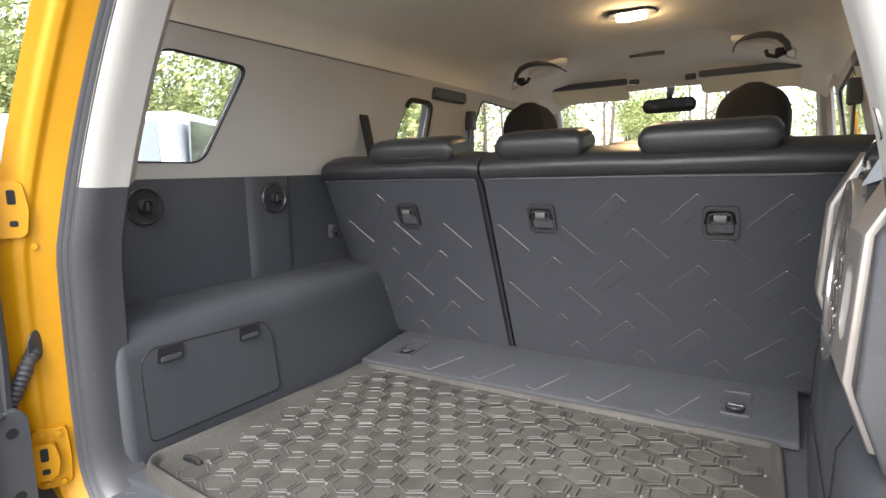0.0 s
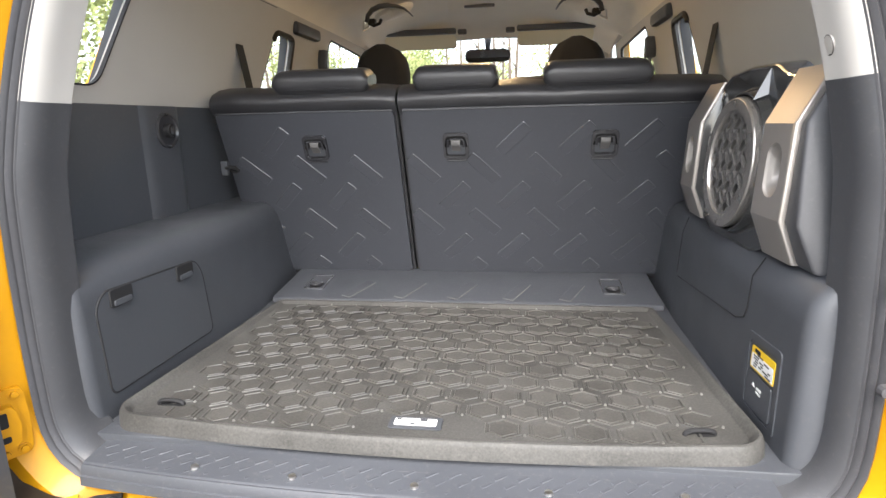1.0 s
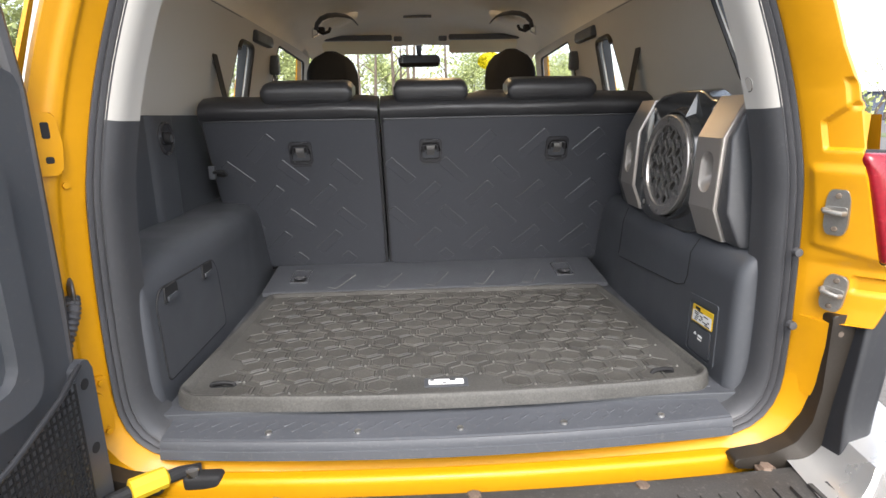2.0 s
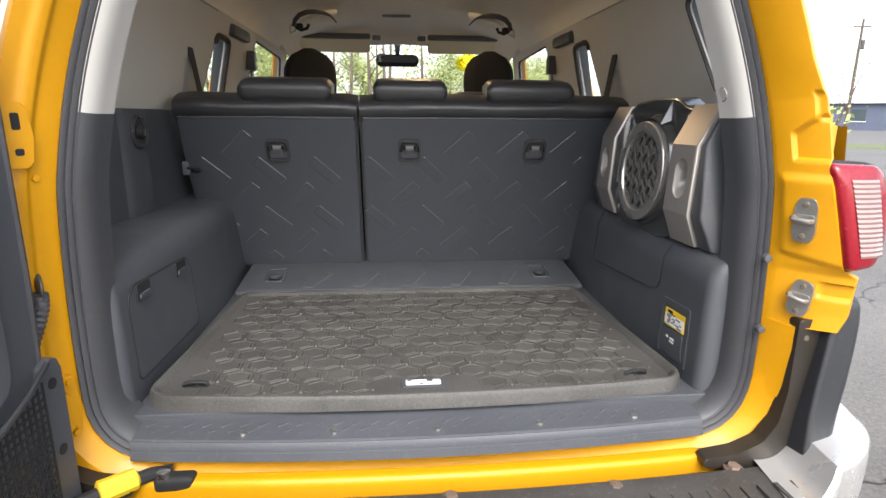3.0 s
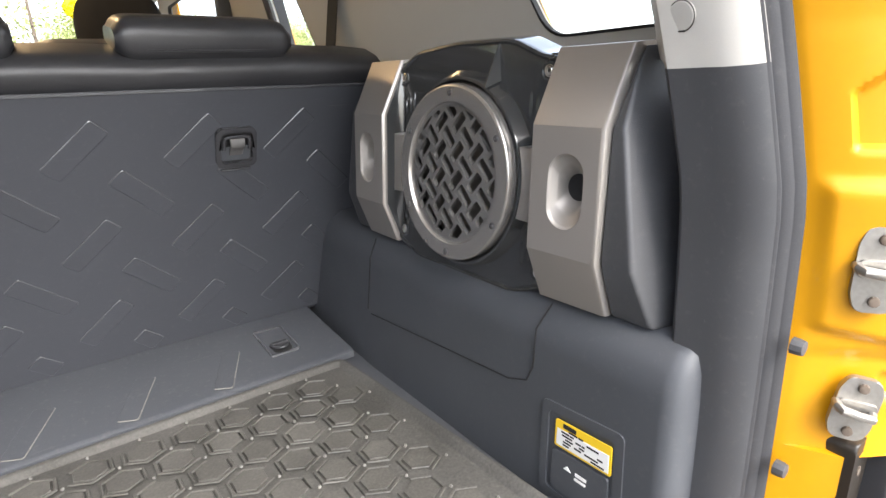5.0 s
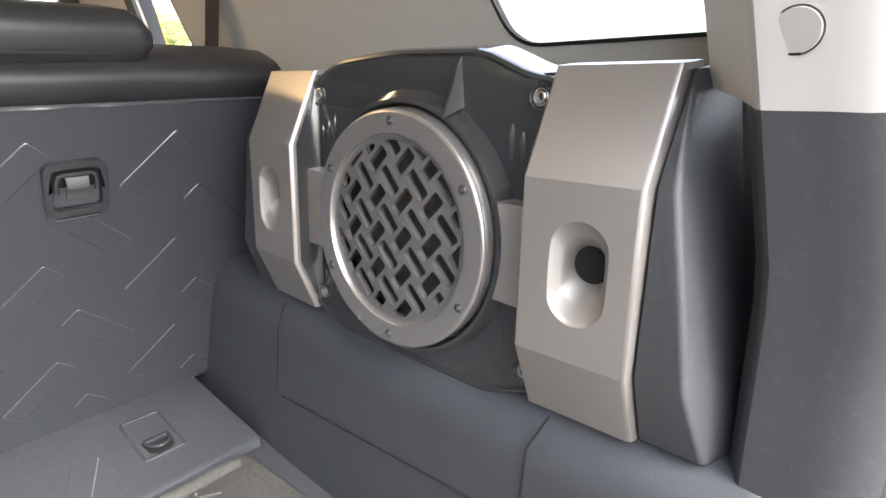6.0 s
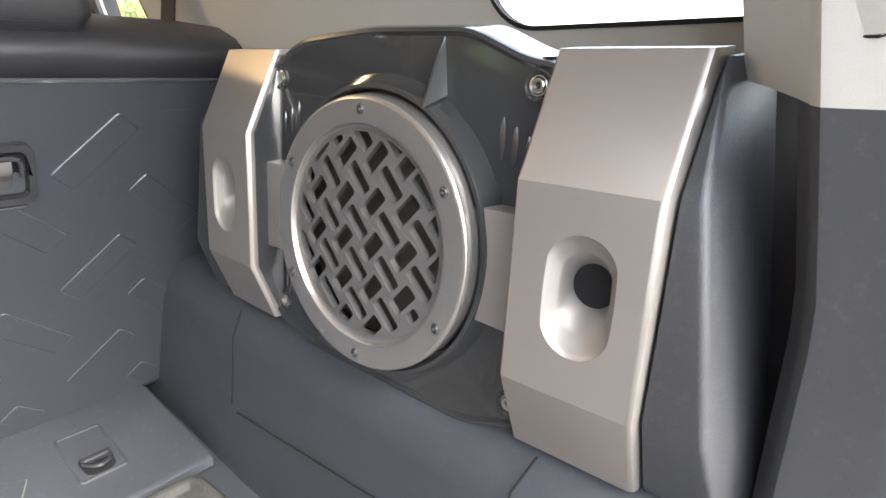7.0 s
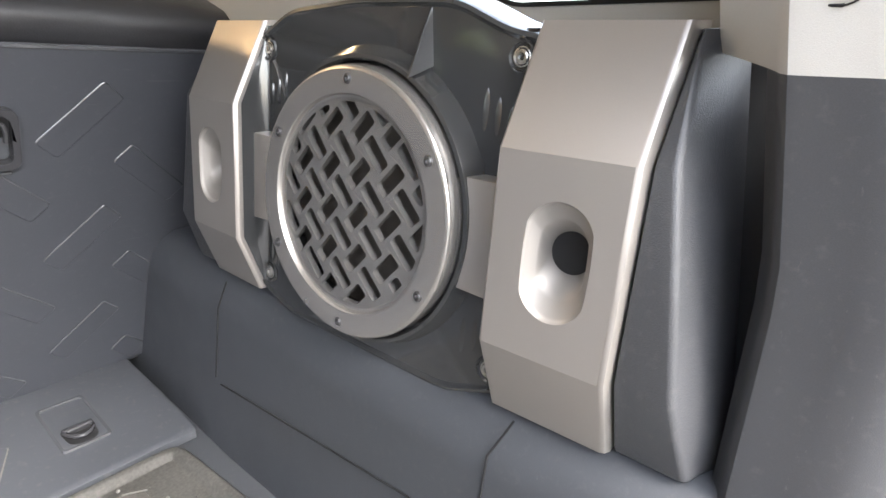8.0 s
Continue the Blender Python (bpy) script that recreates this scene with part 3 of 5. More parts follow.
def rear_seat(x0, x1, latches, label):
    seat = thing("folding_seat", (0, 0, 0), label, "car seat", "folding rear seats")
    prof = [(-0.02, -0.012), (0.50, -0.012), (0.522, -0.006), (0.532, -0.001), (0.545, 0.001), (0.556, -0.003), (0.564, -0.013), (0.5695, -0.030), (0.568, -0.075), (0.555, -0.11), (0.50, -0.135), (0.2, -0.14), (-0.02, -0.13)]
    rings = []
    n = 14
    for k in range(n + 1):
        t = k / n
        e = min(t, 1 - t) * (x1 - x0)
        s = 1 - 0.008 * max(0, 1 - e / 0.02) ** 2
        x = x0 + (x1 - x0) * t
        wav = 0.0012 * math.sin(17 * x) + 0.0006 * math.sin(41 * x + 1)
        rings.append([seat_place(x, v * s + (wav if v > 0.52 else 0), w * (0.85 + 0.15 * s)) for v, w in prof])
    part("cushion", loft(rings), LEATHER, seat, "black leather backrest with a rolled top edge")
    back = part("back_panel", prism(round_poly([(x0 + 0.008, 0.0), (x1 - 0.008, 0.0), (x1 - 0.008, 0.520), (x0 + 0.008, 0.520)], 0.012), -0.02, 0.0, seat_place, 0.003), PANEL, seat, "dark grey hard plastic back panel")
    part("top_welt", tube([seat_place(x0 + 0.01, 0.521, 0.0), seat_place((x0 + x1) / 2, 0.522, 0.0), seat_place(x1 - 0.01, 0.521, 0.0)], 0.003, 6), EDGE, back)
    for u, v, ln, a in tread(x0, x1):
        if all(abs(u - lx) > 0.062 or abs(v - 0.42) > 0.062 for lx in latches):
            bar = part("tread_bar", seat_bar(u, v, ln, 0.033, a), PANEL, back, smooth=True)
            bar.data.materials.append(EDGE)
    for lx in latches:
        lv = 0.420
        bez = sheet(rrect(0.068, 0.072, 0.012, 5, lx, lv), [rrect(0.054, 0.057, 0.009, 5, lx, lv)], lambda u, v, w: seat_place(u, v, 0.0095 - w), 0.011)
        lat = part("latch_bezel", bez, GLOSS, seat, "black strap-release bezel")
        rb = lat.modifiers.new("round", "BEVEL")
        rb.width, rb.segments = 0.0032, 3
        part("recess", prism(rrect(0.056, 0.059, 0.009, 4, lx, lv), 0.0003, 0.0010, seat_place), DARK, lat)
        part("floor_plate", prism(rrect(0.050, 0.026, 0.006, 4, lx, lv - 0.0125), 0.0010, 0.0028, seat_place, 0.001), PLASTIC, lat)
        part("loop", tube([seat_place(lx + a, lv + b, 0.008) for a, b in ((-0.0215, -0.002), (-0.0215, 0.012), (-0.019, 0.0185), (-0.013, 0.0205), (0.013, 0.0205), (0.019, 0.0185), (0.0215, 0.012), (0.0215, -0.002))], 0.0030, 8), GLOSS, lat, "black wire loop that holds the strap")
        rings = []
        for k in range(11):
            t = k / 10
            vv, w = lv + 0.019 - 0.034 * t, 0.0115 + 0.0035 * math.sin(math.pi * min(1.0, t * 1.6)) - 0.0075 * max(0.0, t - 0.45) / 0.55
            half = 0.0125 - 0.0010 * t
            rings.append([seat_place(lx + a * half, vv, w + d) for a, d in ((-1, -0.0014), (-0.92, 0.0), (0.0, 0.0006), (0.92, 0.0), (1, -0.0014))])
        part("strap", loft(rings, closed=False), STRAP, lat, "grey webbing pull strap")
        part("lip", prism(rrect(0.052, 0.0042, 0.002, 3, lx, lv - 0.0435), 0.0, 0.0045, seat_place, 0.0012), EDGE, lat)
    return seat


rear_seat(-0.675, -0.160, (-0.398,), "black leather folding rear seat, narrow half, hard back panel")
wide = rear_seat(-0.154, 0.655, (-0.008, 0.378), "black leather folding rear seat, wide half, hard back panel")
rings = []
for x, q in ((0.115, 0.55), (0.124, 0.80), (0.138, 0.94), (0.155, 1.0), (0.235, 1.02), (0.262, 0.96), (0.280, 0.80), (0.292, 0.55)):
    rings.append([(x, 0.850 + a * (0.8 + 0.2 * q), 1.386 + b * q) for a, b in ((-0.085, -0.01), (-0.080, 0.018), (-0.068, 0.036), (-0.045, 0.044), (0.0, 0.046), (0.050, 0.038), (0.075, 0.010), (0.080, -0.01))])
part("shoulder_bolster", loft(rings), LEATHER, wide, "raised black leather bolster beside the headrest")


def headrest(name, at, w, h, d, mat, label, group, lean_deg=8.0, posts=True):
    ob = thing(name, at, label, "headrest", group)
    ob.rotation_euler = (radians(lean_deg), 0, 0)
    rings = []
    m = 28
    for k in range(m + 1):
        t = math.sin(math.pi / 2 * (-1 + 2 * k / m))
        sc = (1 - abs(t) ** 14) ** 0.5 if abs(t) < 1 else 0.0
        sc = max(sc, 0.45)
        rings.append([(t * w / 2, a * (0.75 + 0.25 * sc), h * 0.5 + b * sc) for a, b in [(p[0], p[1]) for p in rrect(d, h, min(d, h) * 0.42, 5)]])
    pad = part("pad", loft(rings), mat, ob)
    if posts:
        for sx in (-1, 1):
            part("post", tube([(sx * w * 0.22, 0, -0.09), (sx * w * 0.22, 0, 0.01)], 0.006, 10), CHROME, ob)
    part("piping", tube([(-w * 0.36, -d * 0.47, h * 0.30), (0, -d * 0.50, h * 0.28), (w * 0.36, -d * 0.47, h * 0.30)], 0.0022, 6), mat, pad)
    return ob


headrest("headrest", (-0.362, 0.76, 1.397), 0.262, 0.066, 0.11, LEATHER, "low black leather rear headrest folded onto the seat", "rear headrests")
headrest("headrest", (-0.005, 0.76, 1.397), 0.215, 0.066, 0.11, LEATHER, "low black leather rear headrest, narrow middle one", "rear headrests")
headrest("headrest", (0.350, 0.76, 1.397), 0.262, 0.066, 0.11, LEATHER, "low black leather rear headrest folded onto the seat", "rear headrests")


def front_seat(x, label):
    seat = thing("front_seat", (x, 1.74, 0.80), label, "car seat", "front seats")
    rings = []
    for z, w, d in ((0.0, 0.46, 0.16), (0.3, 0.47, 0.15), (0.50, 0.44, 0.13), (0.57, 0.38, 0.11), (0.60, 0.28, 0.08)):
        rings.append([(a, b - 0.22 * z + 0.06, z) for a, b in rrect(w, d, d * 0.42, 5)])
    part("backrest", loft(rings), FABRIC, seat)
    rings = []
    for k in range(11):
        t = k / 10
        z = 0.575 + 0.265 * t
        w = 0.245 * (1 - 0.12 * (1 - t)) * ((1 - max(0, (t - 0.45) / 0.55) ** 2.6) ** 0.5 if t < 1 else 0.12)
        w = max(w, 0.05)
        d = 0.11 * (1 - 0.5 * max(0, (t - 0.6) / 0.4) ** 2)
        rings.append([(a, b - 0.05 - 0.02 * t, z) for a, b in rrect(w, d, min(w, d) * 0.45, 6)])
    part("headrest", loft(rings), FABRIC, seat, "tall rounded black fabric headrest")
    return seat


front_seat(-0.42, "black fabric front seat with a tall rounded headrest")
front_seat(0.385, "black fabric front seat with a tall rounded headrest")

# ---- shelf flap between mat and seats ----
rings = [[(x, y, z) for x in (-0.535, -0.3, 0, 0.3, 0.535)] for y, z in ((0.685, 0.826), (0.686, 0.8375), (0.694, 0.842), (0.92, 0.866), (0.93, 0.80))]
flap = tagged(part("floor_flap", loft(rings, closed=False), SHELF), "grey plastic flap with raised bars before the seats", "floor flap", kind="structure")


def flap_place(u, v, w):
    return (u, v, 0.842 + (v - 0.694) * 0.1062 + w)


# the bars' rear-facing sides are pale, a highlight painted on
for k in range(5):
    part("tread_bar", seat_bar(-0.300 + 0.152 * k, 0.756, 0.122, 0.034, radians(66), flap_place, -1), SHELF, flap).data.materials.append(GLINT)


def floor_ring(x):
    ob = thing("tie_down_ring", (x, 0.80, 0.8533), "steel tie-down ring in a square floor recess", "tie-down ring", "tie-down rings")
    def slope(u, v, w):
        return (u, v, w + v * 0.1062)
    part("frame", sheet(rrect(0.060, 0.106, 0.006, 4), [rrect(0.054, 0.099, 0.005, 4)], lambda u, v, w: slope(u, v, 0.0032 - w), 0.006), EDGE, ob)
    part("pocket", prism(rrect(0.055, 0.100, 0.005, 4), -0.002, 0.0008, slope), SHELF, ob)
    part("well", prism(round_poly([(-0.021, -0.008), (0.021, -0.008), (0.018, -0.040), (0.010, -0.047), (-0.010, -0.047), (-0.018, -0.040)], 0.008, 5), 0.0008, 0.0014, slope), DARK, ob)
    pts = [slope(0.0165 * math.cos(radians(a)), -0.020 + 0.022 * math.sin(radians(a)), 0.005 + 0.004 * max(0, -math.sin(radians(a)))) for a in range(180, 361, 15)]
    part("ring", tube(pts, 0.0030, 8), GLOSS, ob)
    bar = box(-0.019, 0.019, -0.022, -0.013, 0.0, 0.009, 0.003, 3)
    for q in bar.verts:
        q.co.z += q.co.y * 0.1062
    part("hinge", bar, GLOSS, ob)


floor_ring(-0.437)
floor_ring(0.420)

# ---- cargo mat ----
mat_ob = thing("cargo_mat", (0, 0, 0.822), "dusty dark grey rubber cargo mat with raised lip", "cargo mat")
MAT = [(-0.515, 0.682), (0.510, 0.682), (0.532, 0.045)] + [(0.50 - k * 0.1, 0.012 - 0.03 * (1 - ((0.5 - k * 0.1) / 0.5) ** 2)) for k in range(11)] + [(-0.532, 0.045)]
MAT = round_poly(MAT, 0.03, 5)
cxm, cym = 0.0, 0.34


def inset(loop, d):
    n = len(loop)
    out = []
    for i in range(n):
        t = Vector((loop[(i + 1) % n][0] - loop[i - 1][0], loop[(i + 1) % n][1] - loop[i - 1][1]))
        t = t.normalized() if t.length else Vector((1, 0))
        nrm = Vector((-t.y, t.x))
        c = Vector((cxm - loop[i][0], cym - loop[i][1]))
        if nrm.dot(c) < 0:
            nrm = -nrm
        out.append((loop[i][0] + nrm.x * d, loop[i][1] + nrm.y * d))
    return out


rings = [[(x, y, z * (1 - 0.42 * max(0, min(1, (y - 0.55) / 0.1)))) for x, y in inset(MAT, d)] for d, z in ((0.0, 0.0), (0.002, 0.020), (0.006, 0.028), (0.010, 0.029), (0.016, 0.026), (0.022, 0.016), (0.026, 0.0145))]
base = part("base", loft(rings), RUBBER, mat_ob)


def hexes():
    """Middles of the raised hexagons."""
    pads = []
    p = 0.0690
    for j in range(-1, 13):
        for i in range(-8, 9):
            cx, cy = i * p + (0.5 * p if j % 2 else 0.0), 0.055 + j * p * 0.80
            if abs(cx) > 0.484 - 0.03 * cy or not 0.03 < cy < 0.640 or (abs(cx) < 0.075 and cy < 0.095):
                continue
            pads.append((cx, cy))
    return pads


def mat_place(u, v, w):
    return (u, v, 0.0145 + w)


def hexagon(skip):
    """A low hexagonal pad with its frame, open on one side, and two corner studs whose pale colour paints glints."""
    bm = bmesh.new()

    def ring(r, w, px=0.0, py=0.0, turn=30, flat=0.94):
        return [bm.verts.new((px + r * math.cos(radians(60 * k + turn)), py + r * math.sin(radians(60 * k + turn)) * flat, w)) for k in range(6)]
    h = 0.0015
    pad = [ring(r, w) for r, w in ((0.0252, -0.0005), (0.0242, h), (0.0195, h - 0.0002))]
    frame_rings = [ring(r, w) for r, w in ((0.0280, -0.0005), (0.0290, h), (0.0328, h), (0.0338, -0.0005))]
    for k in range(6):
        for p, q in list(zip(pad, pad[1:])) + (list(zip(frame_rings, frame_rings[1:])) if k != skip else []):
            bm.faces.new((p[k], p[(k + 1) % 6], q[(k + 1) % 6], q[k]))
    bm.faces.new(pad[-1])
    # studs in the pale material, so they show as bright glint dots
    for a in (radians(90), radians(330)):
        px, py = 0.0395 * math.cos(a), 0.0395 * math.sin(a) * 0.94
        lo, hi = ring(0.0026, -0.0005, px, py, 0, 1.0), ring(0.0017, 0.0026, px, py, 0, 1.0)
        for n in range(6):
            bm.faces.new((lo[n], lo[(n + 1) % 6], hi[(n + 1) % 6], hi[n])).material_index = 1
        bm.faces.new(hi).material_index = 1
    me = bpy.data.meshes.new("tread_hexagon")
    bm.to_mesh(me)
    bm.free()
    me.materials.append(TREAD)
    me.materials.append(GLINT)
    return me


rnd = random.Random(3)
kinds = [hexagon(k) for k in range(6)]
for cx, cy in hexes():
    pad = new("tread_hexagon", rnd.choice(kinds))
    pad.parent = mat_ob
    pad.location = (cx, cy, 0.0145 + rnd.uniform(-0.0002, 0.0002))
    pad.rotation_euler = (0, 0, rnd.uniform(-0.012, 0.012))
part("emblem_plate", prism(rrect(0.088, 0.036, 0.005, 4, -0.004, 0.056), 0.0, 0.003, mat_place, 0.001), PLASTIC, mat_ob)
emb = part("emblem", prism(rrect(0.070, 0.020, 0.003, 3, -0.004, 0.056), 0.003, 0.0042, mat_place), WHITE, mat_ob, "pale worn emblem, drawn as plain shapes")
for k, (u, v, w, h) in enumerate(((0.009, 0.0615, 0.012, 0.007), (-0.008, 0.0495, 0.008, 0.005), (-0.032, 0.062, 0.008, 0.005))):
    part("emblem_shape", prism(rrect(w, h, 0.001, 2, u, v), 0.0042, 0.0047, mat_place), PLASTIC, emb)
for x, y, a in ((-0.452, 0.080, 0), (0.440, 0.066, 8)):
    ca, sa = math.cos(radians(a)), math.sin(radians(a))
    def ring_place(u, v, w):
        return (x + u * ca - v * sa, y + u * sa + v * ca, 0.0145 + w)
    eye = part("eyelet", prism(rrect(0.050, 0.010, 0.0049, 5, 0, -0.001), 0.0, 0.0010, ring_place), DARK, mat_ob, "black tie-down loop through the mat")
    part("arch", tube([ring_place(0.023 * math.cos(t), 0.0, 0.0 + 0.008 * max(0.0, math.sin(t)) ** 0.6) for t in [radians(d) for d in range(0, 181, 12)]], 0.0042, 8), DARK, eye)

# ---- subwoofer on the side trim ----
SUBY, SUBZ = 0.375, 1.231
BASE = Vector((0.60, SUBY, 1.10))
sub = thing("subwoofer", BASE, "grey and silver subwoofer with a round slotted grille", "subwoofer")


def sp(u, v, w):
    """u towards the car's front, v up, w out of the wall into the cargo space."""
    return (0.588 + 0.07 * v - w - BASE.x, SUBY + u - BASE.y, SUBZ + v - 0.07 * w - BASE.z)


def grow(loop, d):
    """An outline of (u, v) round the middle, moved outwards by d."""
    out, n = [], len(loop)
    for i, p in enumerate(loop):
        t = Vector((loop[(i + 1) % n][0] - loop[i - 1][0], loop[(i + 1) % n][1] - loop[i - 1][1])).normalized()
        q = Vector((t.y, -t.x))
        q = q if q.dot(Vector(p)) > 0 else -q
        out.append((p[0] + q.x * d, p[1] + q.y * d))
    return out


PLATE = [(-0.170, -0.128), (-0.11, -0.150), (0.11, -0.150), (0.170, -0.128), (0.170, 0.139), (0.158, 0.145), (0.117, 0.166), (0.02, 0.174), (-0.088, 0.172), (-0.140, 0.151), (-0.170, 0.147)]
edge = round_poly(PLATE, 0.016, 5)
rings = [[sp(u, v, w) for u, v in grow(edge, d)] for d, w in ((0.0, -0.03), (0.0, 0.010), (-0.0015, 0.0135), (-0.0045, 0.0145), (-0.0065, 0.0125), (-0.008, 0.0115))]
part("plate", loft(rings), DARKSILVER, sub, "dark grey glossy moulded front plate with a raised rim")


def turned(prof, n=96):
    """A ring turned about the grille's axis from (radius, w) pairs."""
    return [[sp(r * math.cos(2 * math.pi * k / n), r * math.sin(2 * math.pi * k / n), w) for k in range(n)] for r, w in prof]


def shoulder(deg):
    """How far the boss's foot reaches from the grille's axis: straight shoulders slope from the crown to the side blocks."""
    a = radians(deg % 360)
    c, s = abs(math.cos(a)), math.sin(a)
    if s <= 0.33:
        return 0.1360
    return max(0.1360, 0.1285 * 0.053 / max(1e-4, 0.053 * c) if s < 0.38 else 0.1785 / (c + 0.94 * s) if c > 0.46 else 0.0)


rings = []
for q, w in ((1.0, 0.0112), (0.92, 0.0130), (0.5, 0.0190), (0.12, 0.0262), (0.0, 0.0280), (-0.3, 0.0285), (-0.5, 0.0240)):
    ring = []
    for k in range(144):
        deg = 2.5 * k
        rr = 0.1290 + max(q, 0) * (shoulder(deg) - 0.1290) + min(q, 0) * 0.011
        ring.append(sp(rr * math.cos(radians(deg)), rr * math.sin(radians(deg)), w))
    rings.append(ring)
part("collar", loft(rings, caps=False), DARKSILVER, sub, "dark glossy collar with straight shoulders")
part("ring", loft(turned([(0.1210, 0.018), (0.1210, 0.0362), (0.1204, 0.0385), (0.1190, 0.0398), (0.1170, 0.0402), (0.1000, 0.0402), (0.0982, 0.0396), (0.0972, 0.0380), (0.0966, 0.0350), (0.094, 0.0345)]), caps=False), RINGSILVER, sub, "satin silver grille ring")
part("cone", loft(turned([(0.098, 0.016), (0.093, 0.010), (0.088, 0.011), (0.082, 0.006), (0.05, -0.016), (0.040, -0.018), (0.030, -0.010), (0.015, -0.005), (0.002, -0.004)], 64)), CONE, sub, "dark loudspeaker cone behind the grille")


def clip_round(poly, rad, n=40):
    for k in range(n):
        a = 2 * math.pi * k / n
        nx, ny = math.cos(a), math.sin(a)
        out = []
        for i in range(len(poly)):
            p, q = poly[i - 1], poly[i]
            dp, dq = p[0] * nx + p[1] * ny - rad, q[0] * nx + q[1] * ny - rad
            if dp <= 0:
                out.append(p)
            if (dp < 0 < dq) or (dq < 0 < dp):
                t = dp / (dp - dq)
                out.append((p[0] + (q[0] - p[0]) * t, p[1] + (q[1] - p[1]) * t))
        poly = out
        if len(poly) < 3:
            return []
    return poly


holes = []
g = 0.0382
for i in range(-4, 5):
    for j, k in [(j, k) for j in range(-4, 5) for k in (0, 1)]:
        a = radians(47 if k == 0 else -47)
        c, s = math.cos(a), math.sin(a)
        ou, ov = (i + 0.5 * k) * g + 0.004, (j + 0.5 * k) * g + 0.0125
        pts = [(ou + x * c - y * s, ov + x * s + y * c) for x, y in rrect(0.0312, 0.0142, 0.0026, 2)]
        hole = clip_round(pts, 0.0905)
        if len(hole) >= 3:
            area = abs(sum(hole[k - 1][0] * hole[k][1] - hole[k][0] * hole[k - 1][1] for k in range(len(hole)))) / 2
            if area > 5e-5:
                clean = [hole[0]]
                for h in hole[1:]:
                    if (Vector(h) - Vector(clean[-1])).length > 4e-4:
                        clean.append(h)
                holes.append(clean)
grille = part("grille", sheet(circle(0.0968, 72), holes, lambda u, v, w: sp(u, v, 0.0345 + 0.0035 * (1 - (u * u + v * v) / 0.0092) - w), 0.0065), GRILLE, sub, "dark satin silver grille plate with herringbone slots", smooth=False)
bv = grille.modifiers.new("edge", "BEVEL")
bv.width, bv.segments, bv.limit_method, bv.angle_limit = 0.0015, 2, "ANGLE", radians(50)


def bolt(u, v, w, r, parent, name="screw"):
    n = 16
    rings = [[sp(u + rr * math.cos(2 * math.pi * k / n), v + rr * math.sin(2 * math.pi * k / n), w + d) for k in range(n)] for rr, d in ((r * 1.30, -0.001), (r * 1.30, 0.0003), (r * 1.18, 0.0006), (r * 1.02, -0.0010), (r * 0.96, -0.0010), (r * 0.94, 0.0010), (r * 0.80, 0.0016), (r * 0.52, 0.0016), (r * 0.48, -0.0006), (r * 0.1, -0.0006))]
    return part(name, loft(rings), STEEL if r < 0.0045 else CHROME, parent)


for k in range(6):
    a = radians(30 + 60 * k)
    bolt(0.1100 * math.cos(a), 0.1100 * math.sin(a), 0.0402, 0.0036, sub)
for u, v in ((-0.150, 0.131), (0.152, 0.128), (-0.153, -0.112), (0.150, -0.112)):
    cup = part("bolt_cup", loft([[sp(u + rr * math.cos(2 * math.pi * k / 24), v + rr * math.sin(2 * math.pi * k / 24), d) for k in range(24)] for rr, d in ((0.0120, 0.0110), (0.0113, 0.0136), (0.0100, 0.0138), (0.0090, 0.0120), (0.003, 0.0118))]), DARKSILVER, sub)
    bolt(u, v, 0.0122, 0.0055, cup)
# fin, side blocks and louvres on the plate
bm = bmesh.new()
vs = [bm.verts.new(sp(*c)) for c in ((-0.063, 0.167, 0.0110), (-0.069, 0.121, 0.0110), (-0.053, 0.121, 0.0110), (-0.0605, 0.113, 0.0330), (-0.0622, 0.113, 0.0330), (-0.063, 0.163, 0.0145))]
for f in ((0, 1, 4, 5), (0, 5, 3, 2), (5, 4, 3), (1, 2, 3, 4), (0, 2, 1)):
    bm.faces.new([vs[i] for i in f])
part("fin", bm, DARKSILVER, sub, smooth=False)
for s in (-1, 1):
    arc = [(s * 0.1300 * math.cos(radians(d)), 0.1300 * math.sin(radians(d))) for d in range(20, -22, -4)]
    blk = prism(arc + [(s * 0.1605, -0.046), (s * 0.1605, 0.045)], 0.008, 0.0265, sp, 0.0014)
    part("side_block", blk, SILVER, sub, "satin silver block beside the ring")
    for v, top in ((0.088, 1), (-0.088, -1)):
        for k in range(3):
            n, ln = 10, 0.017 - 0.002 * k
            rows = []
            for i in range(n + 1):
                t = -1 + 2 * i / n
                wd = 0.0040 * math.sqrt(max(0.0, 1 - t * t)) + 0.0002
                uu, vv = s * (0.124 + 0.0115 * k), v + ln * t + 0.004 * top * (1 - k)
                rows.append([sp(uu - s * wd * 0.8, vv, 0.0105), sp(uu - s * wd * 0.5, vv, 0.0112 + 0.45 * wd), sp(uu + s * wd * 0.2, vv, 0.0112 + 0.25 * wd), sp(uu + s * wd, vv, 0.0105)])
            part("louvre", loft(rows, closed=False), DARKSILVER, sub)


